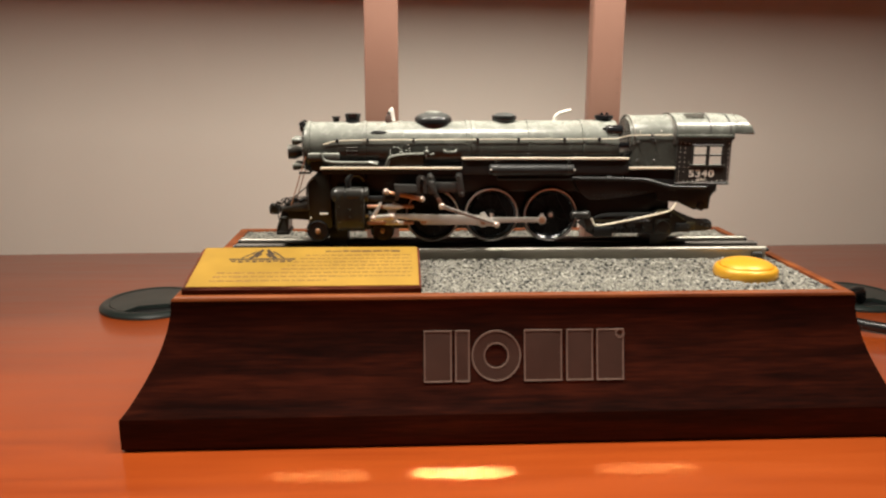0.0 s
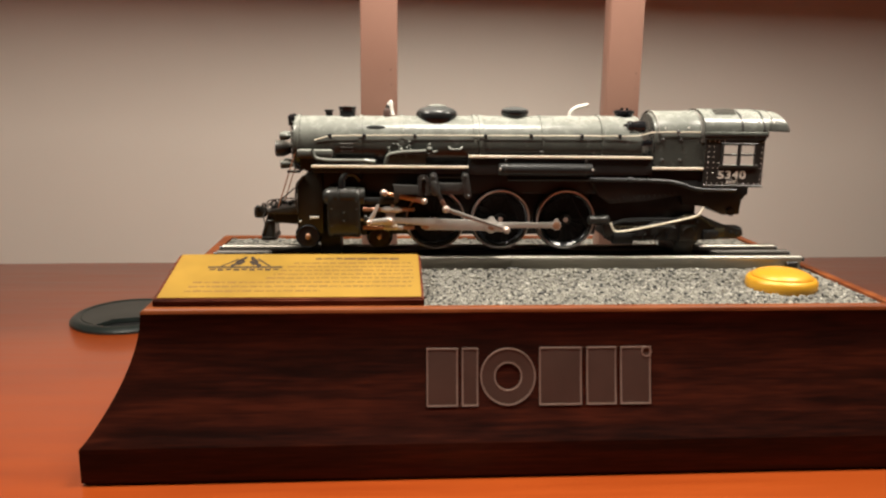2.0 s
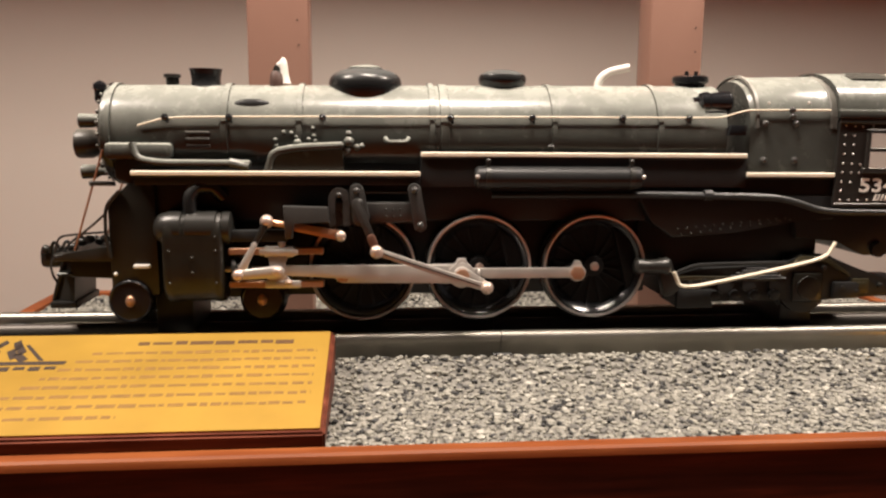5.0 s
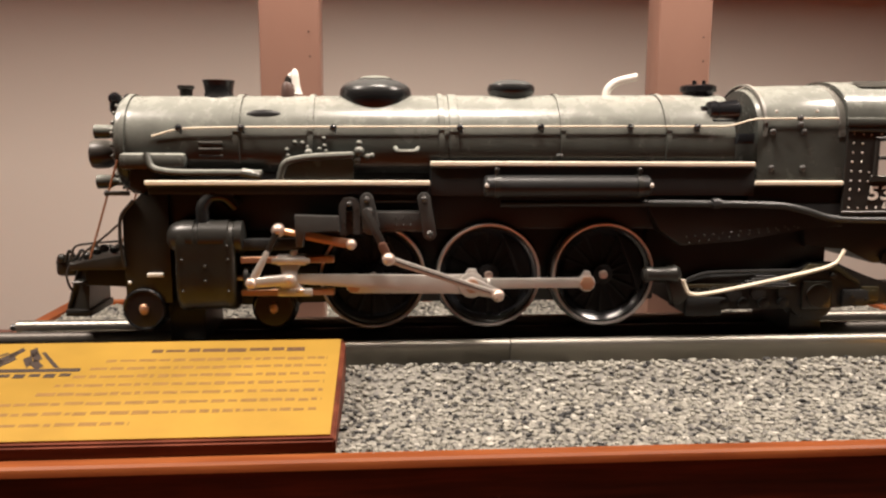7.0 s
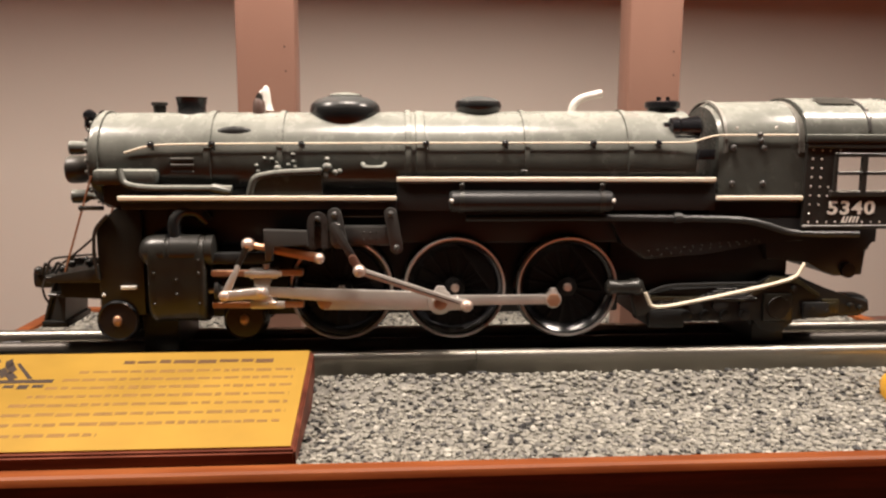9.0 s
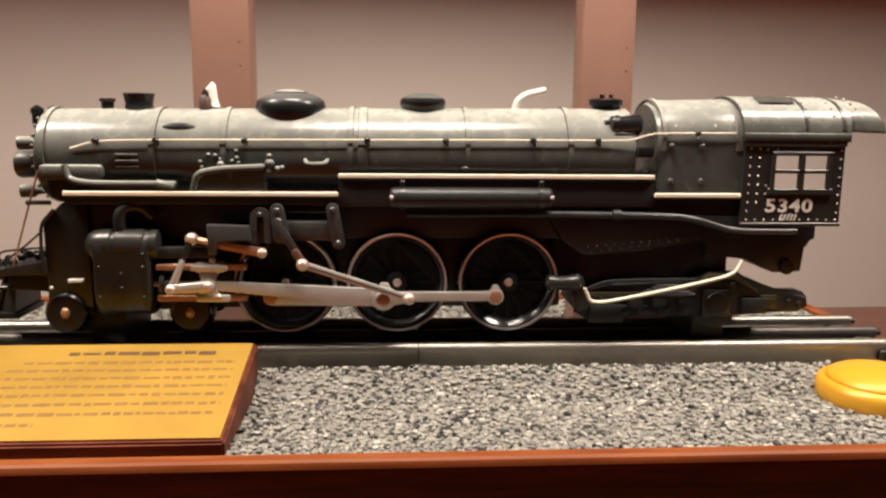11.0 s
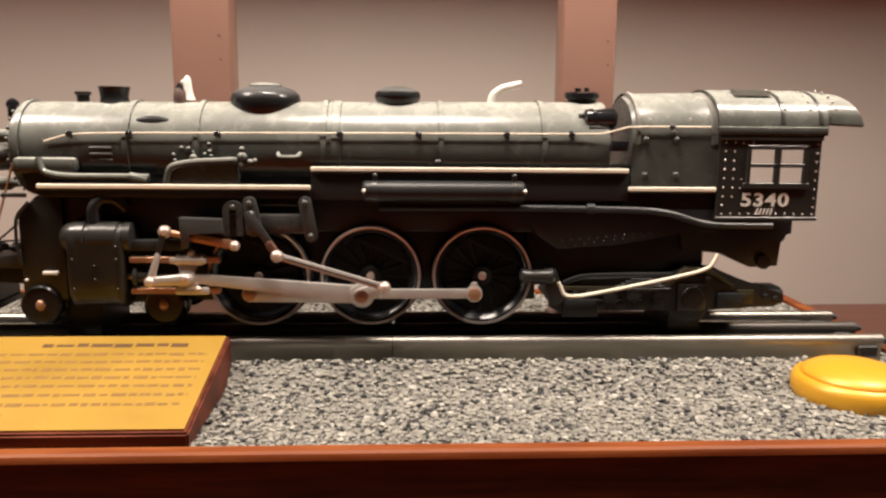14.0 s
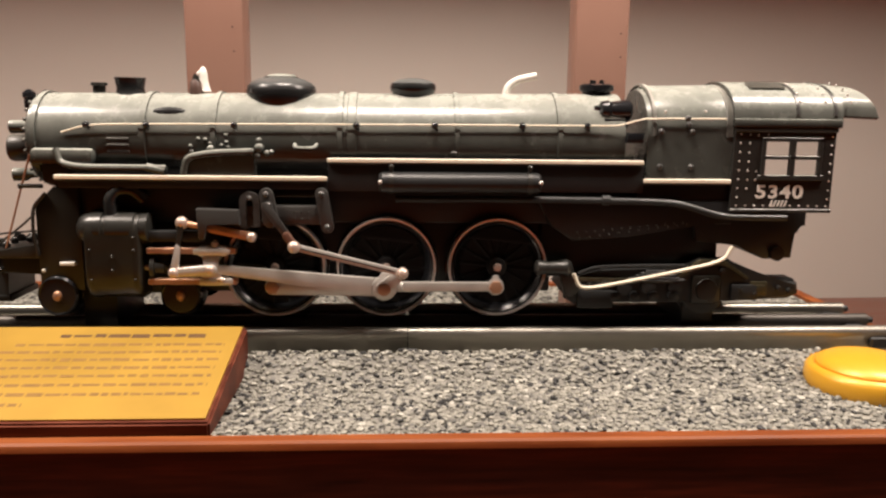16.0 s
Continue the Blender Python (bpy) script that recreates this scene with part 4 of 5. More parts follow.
def frames():
    # main frame and ash pan
    bm = B()
    box(bm, -62, 92, -10.5, 10.5, 104.5, 143, 0.8)
    box(bm, -62, 120, -13.5, 13.5, 128, 146, 0.8)
    box(bm, 88, 148.5, -12.5, 12.5, 110, 128.5, 0.8)
    box(bm, 118.5, 149.5, -17.6, 17.6, 133.0, 141.8, 0.4)
    part("main_frame", bm, M_DARK, loco)
    bm = B()
    prism(bm, [(-74.0, 106.0), (-60.0, 106.0), (-60.0, 139.5), (-68.0, 139.5), (-74.0, 133.5)], -15.5, 15.5, 0.8)
    front = part("front_frame", bm, M_IRON, loco)
    bm = B()
    tube(bm, [(-73.6, -15.8, 117.5), (-74.6, -16.2, 124.0), (-74.2, -16.2, 133.0), (-70.0, -16.0, 137.6)], 0.55, 8)
    part("cooler_pipe", bm, M_GREYB, front)
    bm = B()
    prism(bm, [(-72.0, 141.0), (-66, 138.5), (-58, 138.5), (-58, 150), (-72, 150)], -13, 13, 0.8)
    part("saddle", bm, M_DARK, loco)
    # running boards with their pale edge
    for x0, x1, z, lab in ((-65.6, 18.4, 142.8, "lower"), (18.5, 119.6, 148.6, "upper"), (119.8, 148.4, 142.8, "rear")):
        for s in (-1, 1):
            bm = B()
            yo = 19.2 if lab != "upper" else 19.0
            box(bm, x0, x1, min(s * 12, s * yo), max(s * 12, s * yo), z - 1.2, z, 0.25, 1)
            board = part("running_board", bm, M_DARK, loco)
            bm = B()
            ye = s * yo
            box(bm, x0, x1, min(ye - s * 0.6, ye + s * 0.35), max(ye - s * 0.6, ye + s * 0.35), z - 0.5, z + 0.9, 0.25, 1)
            part("edge_line", bm, M_CREAM, board, "cream edge line")
    for s in (-1, 1):
        bm = B()
        y0, y1 = (-18.4, -13) if s < 0 else (13, 18.4)
        prism(bm, [(18.6, 139.0), (120, 139.0), (120, 148.0), (18.6, 148.0)], y0, y1, 0.3)
        prism(bm, [(-65, 139.5), (18.5, 139.5), (18.5, 142.0), (-65, 142.0)], y0, y1, 0.3)
        part("valance", bm, M_DARK, loco)
        # ash pan and firebox skirt
        bm = B()
        prism(bm, [(86.0, 136.5), (150.0, 136.5), (150.0, 129.0), (139.0, 129.0), (116.0, 124.6), (97.5, 123.2), (90.5, 128.0)], y0, y1 + (2 if s < 0 else 0), 0.5)
        part("ash_pan", bm, M_DARK, loco, "brown-black riveted ash pan")
    bm = B()
    for i in range(13):
        ball(bm, (99.0 + i * 2.9, -18.5, 126.0 + i * 0.28), 0.35, seg=6)
    for i in range(12):
        ball(bm, (100.0 + i * 3.2, -18.5, 124.2 + i * 0.42), 0.35, seg=6)
    part("rivet_row", bm, M_GREYB, loco)
    # air reservoir hung under the board
    bm = B()
    lathe(bm, [(34.6, 0.01), (34.8, 2.6), (35.6, 3.3), (85.4, 3.3), (86.2, 2.6), (86.4, 0.01)], (0, -19.3, 142.0), "x", 28)
    tank = part("air_reservoir", bm, M_DARK, loco, "long black cylindrical air reservoir")
    for x in (38.6, 82.6):
        bm = B()
        lathe(bm, [(x - 0.8, 3.3), (x - 0.8, 3.6), (x + 0.8, 3.6), (x + 0.8, 3.3)], (0, -19.3, 142.0), "x", 24)
        rod(bm, (x, -20.4, 144.4), (x, -20.4, 147.0), 0.6, 8)
        ball(bm, (x, -20.4, 147.0), 0.9, seg=8)
        part("strap", bm, M_GREYB, tank)
    for x in (35.2, 85.8):
        bm = B()
        ball(bm, (x, -22.6, 142.4), 0.7, seg=8)
        part("drain_cock", bm, M_STEEL, tank)
    bm = B()
    tube(bm, [(40, -18.6, 136.6), (81.5, -18.8, 136.8), (128, -19.0, 136.2), (136, -19.0, 134.6), (146, -19.0, 131.4), (168, -19.0, 131.2)], 1.1, 10)
    rod(bm, (106.5, -18.9, 136.6), (109, -18.9, 136.6), 1.7, 10)
    part("train_pipe", bm, M_DARK, loco, "black train pipe")
    # under the cab
    bm = B()
    prism(bm, [(138, 134.0), (177.0, 134.0), (177.0, 128.0), (174.6, 128.0), (174.6, 125.6), (173.0, 125.6), (173.0, 117.0), (163.5, 116.6), (158.5, 118.8), (154.0, 121.8), (140, 122.4)], -15, 15, 0.5)
    part("drag_box", bm, M_DARK, loco)
    bm = B()
    lathe(bm, [(-16.6, 0.8), (-16.4, 2.4), (-14, 2.4)], (167.6, 0, 118.6), "y", 18)
    part("injector_valve", bm, M_CAB, loco)
    # bracket and pale pipe down to the trailing truck
    bm = B()
    lathe(bm, [(85.5, 1.5), (86.4, 2.6), (88.6, 2.2), (89.4, 2.0), (94.5, 2.3), (96.0, 3.0), (97.0, 2.2)], (0, -18.0, 114.2), "x", 16)
    prism(bm, [(94.0, 116.6), (97.6, 116.2), (99.2, 111.2), (101.4, 107.0), (98.4, 104.5), (96.0, 104.5), (94.4, 110.0)], -18.4, -15.4, 0.5)
    part("pipe_bracket", bm, M_GREYB, loco)
    bm = B()
    tube(bm, [(98.2, -19.4, 112.5), (100.6, -19.6, 106.9), (124, -19.6, 111.4), (147.8, -19.6, 116.6), (150.6, -19.4, 121.8)], 0.62, 8, 4)
    part("ash_pan_pipe", bm, M_CREAM, loco, "pale bent pipe")
    # pilot, platform, coupler, steps
    bm = B()
    v = []
    for x, w, z in ((-94.0, 6.5, 102.4), (-87.4, 9.5, 102.0), (-89.6, 7.5, 117.0), (-86.6, 8.5, 117.0)):
        v.append((bm.verts.new((x, -w, z)), bm.verts.new((x, w, z))))
    bm.faces.new((v[0][0], v[0][1], v[2][1], v[2][0]))
    bm.faces.new((v[2][0], v[2][1], v[3][1], v[3][0]))
    bm.faces.new((v[3][0], v[3][1], v[1][1], v[1][0]))
    bm.faces.new((v[0][0], v[2][0], v[3][0], v[1][0]))
    bm.faces.new((v[0][1], v[1][1], v[3][1], v[2][1]))
    bm.faces.new((v[0][0], v[1][0], v[1][1], v[0][1]))
    pilot = part("pilot", bm, M_GREYB, loco, "black slatted pilot")
    for i in range(9):
        t = (i - 4) / 4
        bm = B()
        rod(bm, (-94.4, t * 6.5, 102.8), (-89.8, t * 7.5, 117.0), 0.75, 8)
        part("slat", bm, M_GREYB, pilot)
    bm = B()
    prism(bm, [(-94.6, 100.8), (-86.6, 100.8), (-86.6, 102.8), (-94.6, 102.8)], -9.8, 9.8, 0.6)
    part("pilot_foot", bm, M_GREYB, pilot)
    bm = B()
    prism(bm, [(-90, 116.4), (-73, 116.4), (-73, 121.2), (-78, 120.4), (-86, 119.0), (-90, 118.6)], -15.5, 15.5, 0.5)
    prism(bm, [(-87, 110.8), (-80, 111.4), (-66, 109.6), (-66, 117), (-87, 117)], -12, 12, 0.5)
    part("front_platform", bm, M_GREYB, loco, "dusty black front platform")
    bm = B()
    box(bm, -99.5, -92.8, -3.4, 3.4, 112.2, 118.6, 1.6)
    box(bm, -94.5, -84, -2.2, 2.2, 113.4, 117.0, 0.6)
    ball(bm, (-97.0, -3.4, 118.2), 1.5, seg=10)
    part("coupler", bm, M_GREYB, loco, "black knuckle coupler")
    bm = B()
    tube(bm, [(-95, -6, 117.5), (-93.5, -6, 121.5), (-91.5, -6, 118.5), (-89.6, -6.2, 121.8), (-88, -6.2, 118.5)], 0.5, 8)
    tube(bm, [(-91, 4, 118), (-89.6, 4, 122.0), (-87, 4, 118.8), (-85, 4, 121.5), (-82, 4, 119.5)], 0.6, 8)
    for x, y, z in ((-84.5, -8, 121.2), (-81.8, -9, 122.2), (-79.0, -8.5, 121.6), (-86.8, -9.4, 119.8), (-77, -9.5, 122.5)):
        ball(bm, (x, y, z), 1.3, 1.2, 1, 1, 8)
    part("brake_hose", bm, M_GREYB, loco)
    for pts in ([(-92.0, -9.5, 118.6), (-90.5, -9.8, 123.2), (-84.0, -10.0, 124.0), (-76.0, -10.4, 124.6)],
                [(-88.5, -11.5, 118.8), (-86.5, -12.0, 121.6), (-80.0, -12.0, 126.5), (-75.5, -12.0, 130.5)],
                [(-91.5, -10.5, 118.0), (-93.0, -11.0, 114.5), (-92.4, -11.0, 111.0), (-91.0, -10.6, 108.5)]):
        bm = B()
        tube(bm, pts, 0.36, 8)
        part("platform_wire", bm, M_GEAR, loco)
    for x, z in ((-88.6, 111.5),):
        bm = B()
        box(bm, x - 2.4, x + 2.4, -12.4, -8.0, z, z + 0.9, 0.25, 1)
        part("footstep", bm, M_GREYB, loco)
    for y in (-14, 14):
        bm = B()
        rod(bm, (-84.5, y, 119.5), (-74.6, y * 1.02, 149.5), 0.33, 8)
        part("stay_rod", bm, M_COPPER, loco, "thin copper stay rod")
        bm = B()
        rod(bm, (-78.2, y * 1.02, 139.6), (-72.0, y * 0.9, 139.4), 0.7, 10)
        ball(bm, (-78.2, y * 1.02, 139.6), 0.95, seg=8)
        part("stay_peg", bm, M_GREYB, loco)
    bm = B()
    box(bm, -67.0, -62.2, -16.8, -15.2, 114.4, 115.5, 0.2, 1)
    ball(bm, (-72.4, -16.0, 112.6), 0.6, seg=6)
    part("builder_plate", bm, M_WHITE, loco, "small white plate")
    # cylinder block
    for s in (-1, 1):
        bm = B()
        ya, yb = (-22.0, -11.0) if s < 0 else (11.0, 22.0)
        side = [(11.0, 104.2), (17.0, 104.2), (20.2, 105.8), (22.0, 109.0), (22.4, 113.0), (22.3, 117.5), (22.0, 121.0), (22.4, 124.4), (21.9, 127.8), (19.6, 130.8), (15.0, 131.8), (11.0, 131.8)]
        stations = ((-57.4, 0.86), (-56.8, 0.965), (-56.0, 1.0), (-54.4, 1.0), (-53.8, 0.965), (-43.2, 0.965), (-42.6, 1.0), (-41.0, 1.0), (-40.2, 0.965), (-39.8, 0.86))
        rings = [[bm.verts.new((x, s * (11.0 + (y - 11.0) * g), 117.5 + (z - 117.5) * (0.5 + g / 2))) for y, z in side] for x, g in stations]
        for p, q in zip(rings, rings[1:]):
            for i in range(len(side)):
                bm.faces.new((p[i], p[(i + 1) % len(side)], q[(i + 1) % len(side)], q[i]))
        bm.faces.new(rings[0])
        bm.faces.new(rings[-1][::-1])
        cyl = part("cylinder_block", bm, M_IRON, loco, "oily brown-black cylinder block", smooth=50)
        bm = B()
        for x, z in ((-55.2, 120.5), (-55.2, 111.0), (-48.6, 118.4), (-48.6, 114.0), (-41.8, 120.5), (-41.8, 111.0), (-41.8, 124.6)):
            ball(bm, (x, s * 22.0, z), 0.5, 1, 1.6, 1, 8)
        part("cylinder_bolts", bm, M_IRON, cyl)
        bm = B()
        lathe(bm, [(-60.2, 0.01), (-60.0, 2.2), (-59.2, 3.6), (-57.8, 4.6), (-55.6, 5.1), (-52.0, 5.2), (-51.6, 4.7), (-50.8, 4.7), (-50.4, 5.2), (-42.0, 5.2), (-41.6, 4.6), (-40.4, 4.6), (-40.0, 5.0), (-37.9, 5.0), (-37.4, 3.6), (-37.2, 0.01)], (0, s * 16.9, 126.6), "x", 28)
        part("valve_chest", bm, M_GREYB, cyl, "rounded black valve chest")
        bm = B()
        lathe(bm, [(-37.6, 3.4), (-36.4, 3.4), (-36.2, 2.2), (-33.4, 2.0), (-33.2, 1.3), (-32.0, 1.2)], (0, s * 18.0, 114.2), "x", 18)
        part("gland", bm, M_GREYB, cyl)
        bm = B()
        tube(bm, [(-49.6, s * 17.5, 130.5), (-49.6, s * 17.5, 136.0), (-47.4, s * 17.0, 138.9), (-43.2, s * 16.0, 138.9), (-40.4, s * 14.5, 135.4)], 2.1, 14)
        part("steam_pipe", bm, M_DOME, cyl)
        bm = B()
        box(bm, -39.2, -21.0, s * 18.4 - 1.8, s * 18.4 + 1.8, 122.8, 126.2, 0.5)
        part("valve_guide", bm, M_DARK, cyl)
    for z, r in ((119.9, 1.0), (109.9, 1.0)):
        bm = B()
        box(bm, -38.6, -10.6, -20.2, -17.4, z - r, z + r, 0.3, 1)
        part("slide_bar", bm, M_COPPER, loco, "coppery slide bar")
    # valve-gear bracket
    bm = B()
    prism(bm, [(-21.6, 132.6), (-8.5, 132.2), (-8.0, 134.5), (18.0, 134.5), (18.0, 128.2), (-6.0, 128.0), (-9.0, 125.2), (-19.0, 126.6), (-21.6, 126.0)], -19.2, -17.0, 0.4)
    prism(bm, [(-22.0, 133.6), (-9.0, 133.2), (-8.6, 128.6), (-19.2, 129.0), (-19.4, 124.0), (-21.6, 124.0)], -22.6, -19.0, 0.5)
    box(bm, 2.0, 17.0, -19.6, -18.8, 128.6, 134.2, 0.4)
    part("gear_bracket", bm, M_GEAR, loco, "worn grey valve-gear bracket")
    bm = B()
    arch = disc_pts(-5.8, 135.6, 3.2, 0, 180, 12) + [(-9.0, 127.6), (-6.9, 127.6), (-6.9, 131.5)] + disc_pts(-5.8, 135.2, 1.1, 180, 0, 8) + [(-4.7, 131.5), (-4.7, 127.6), (-2.6, 127.6)]
    prism(bm, arch, -20.4, -19.0)
    ball(bm, (-5.8, -20.5, 136.8), 0.9, seg=8)
    part("link_cover", bm, M_GEAR, loco)
    bm = B()
    prism(bm, link_pts(-0.6, 138.0, 2.1, 0.6, 130.0, 2.6), -20.6, -19.0, 0.4)
    ball(bm, (-0.6, -20.7, 138.0), 1.1, seg=8)
    ball(bm, (0.0, -20.9, 134.4), 1.5, seg=10)
    part("link_hanger", bm, M_GEAR, loco)
    bm = B()
    prism(bm, link_pts(16.6, 138.2, 2.0, 18.4, 127.6, 2.0), -20.0, -18.4, 0.4)
    for x, z in ((16.6, 138.2), (18.4, 127.6)):
        ball(bm, (x, -20.1, z), 1.1, seg=8)
    part("reach_arm", bm, M_GEAR, loco)
    bm = B()
    for i in range(3):
        for j in range(2):
            ball(bm, (8.2 + i * 2.1, -19.3, 130.2 + j * 2.2), 0.5, seg=6)
    part("rivet_row", bm, M_GREYB, loco)
    bm = B()
    tube(bm, [(0, -17.5, 137.4), (8, -17.5, 137.4), (16, -17.5, 137.4)], 0.5, 8)
    part("reach_rod", bm, M_GREYB, loco)
    bm = B()
    prism(bm, link_pts(-20.5, 127.6, 1.2, -5.4, 124.6, 1.4), -21.0, -19.4, 0.3)
    rod(bm, (-27.0, -20.0, 128.9), (-20.5, -20.0, 127.6), 1.0, 10)
    part("radius_rod", bm, M_COPPER, loco, "coppery radius rod")
    bm = B()
    ball(bm, (-27.0, -20.2, 128.9), 2.1, seg=14)
    ball(bm, (-5.4, -21.0, 124.6), 1.7, seg=12)
    part("pivot_ball", bm, M_BALL, loco)
    # two black props that carry the engine clear of the rails
    for x in (-56.5, 143.0):
        bm = B()
        box(bm, x - 5.5, x + 5.5, -13.0, 13.0, 93.4, 108.0, 0.5)
        part("prop", bm, M_DARK, loco)


def trucks():
    for x in (-68.4, -29.5):
        bm = B()
        prof = [(-16.6, 5.6), (-16.9, 6.0), (-16.2, 6.5), (-13.0, 6.5), (-12.4, 7.3), (-11.6, 7.3), (-11.4, 3)]
        lathe(bm, prof, (x, 0, 104.4), "y", 28)
        lathe(bm, [(-p, r) for p, r in prof], (x, 0, 104.4), "y", 28)
        rod(bm, (x, -14, 104.4), (x, 14, 104.4), 1.2, 10)
        w = part("pilot_wheel", bm, M_GLOSSB, loco, "small glossy black wheel", pivot=(x, 0, 104.4))
        bm = B()
        ball(bm, (x, -16.7, 104.4), 1.5, 1, 0.8, 1.25, 12)
        part("axle_cap", bm, M_COPPER, w, "brass axle cap")
        PILOT.append(w)
    bm = B()
    prism(bm, [(-62.0, 108.6), (-34, 108.6), (-32, 106.5), (-36, 104.4), (-56, 104.0), (-60, 105.2)], -12.5, 12.5, 0.8)
    part("pilot_truck", bm, M_DARK, loco)
    # trailing truck
    bm = B()
    prism(bm, [(96, 103.5), (100.5, 100.8), (108, 100.6), (112, 103.0), (132, 102.4), (150.5, 102.4), (157, 103.0), (172.0, 103.4), (175.6, 105.2), (175.0, 109.0), (166, 110.0), (158.6, 112.6),
               (150.8, 117.0), (141.0, 117.6), (134.0, 113.4), (108, 113.8), (101.5, 111.5), (97.5, 110.0)], -17.0, -13.6, 0.8)
    truck = part("trailing_truck", bm, M_DARK, loco)
    bm = B()
    prism(bm, [(97, 103.5), (150, 103.0), (170, 104.0), (160, 111.0), (150, 114.0), (106, 112.0)], -13, 13, 0.8)
    part("truck_frame", bm, M_DARK, truck)
    bm = B()
    box(bm, 100, 112, -18.4, -16.8, 100.4, 106.6, 0.6)
    box(bm, 152, 161, -18.2, -16.8, 103.0, 108.5, 0.6)
    box(bm, 163, 175.5, -16.0, -8, 105.0, 110.2, 1.8)
    for x, z in ((116, 107.5), (124, 108), (133, 107.8)):
        lathe(bm, [(-18.0, 1.2), (-17.8, 2.6), (-16.8, 2.8)], (x, 0, z), "y", 14)
    part("spring_box", bm, M_DARK, truck)
    for k in range(5):
        bm = B()
        box(bm, 116 + k * 1.6, 136 - k * 1.6, -18.2, -16.9, 109.6 + k * 0.8, 110.2 + k * 0.8, 0.15, 1)
        part("leaf_spring", bm, M_DARK, truck)
    for x, z in ((104, 108.6), (109, 109.4), (138.5, 113.6), (148.6, 113.2), (155, 106.6), (160.2, 105.4), (168.5, 107.2), (172, 106.4)):
        bm = B()
        lathe(bm, [(-18.6, 0.01), (-18.5, 0.8), (-16.8, 0.9)], (x, 0, z), "y", 8)
        part("bolt", bm, M_GREYB, truck)
    bm = B()
    tube(bm, [(100, -17.6, 112.2), (106, -17.8, 114.6), (120, -17.8, 114.9), (136, -17.8, 115.0)], 0.5, 8)
    part("brake_pipe", bm, M_DARK, truck)
    bm = B()
    lathe(bm, [(-18.8, 0.01), (-18.6, 3.6), (-17.6, 4.0), (-17.0, 4.0)], (143.5, 0, 106.8), "y", 24)
    box(bm, 138.5, 148.5, -18.0, -16.8, 102.0, 111.5, 0.8)
    part("journal_box", bm, M_IRON, truck, "oily brown-black journal box")
    for k in range(4):
        bm = B()
        lathe(bm, [(-18.7, 1.3), (-18.5, 1.7), (-16.8, 1.7)], (112.5 + k * 6.6, 0, 104.6), "y", 12)
        part("equaliser_pin", bm, M_DARK, truck)
    bm = B()
    prism(bm, [(98, 109.6), (132, 109.0), (137, 112.0), (141, 115.6), (149, 115.2), (157.5, 110.0), (157.5, 111.2), (149.4, 116.6), (140.4, 117.0), (136, 113.2), (132, 110.4), (98, 110.9)], -18.0, -16.8, 0.2)
    part("truck_lip", bm, M_OLIVE, truck)
    bm = B()
    box(bm, 158.5, 164.5, -17.8, -16.4, 104.6, 109.4, 0.4)
    box(bm, 159.6, 163.4, -18.1, -17.6, 105.6, 108.4, 0.2)
    part("side_bearing", bm, M_OLIVE, truck)
    bm = B()
    lathe(bm, [(-15.8, 6.5), (-15.4, 8.0), (-12.6, 8.0), (-12.0, 9.0), (-11.2, 9.0), (-11.0, 4)], (143.5, 0, 106.0), "y", 28)
    part("trailing_wheel", bm, M_DARK, truck)


DRIVERS, PILOT, GEAR = [], [], {}


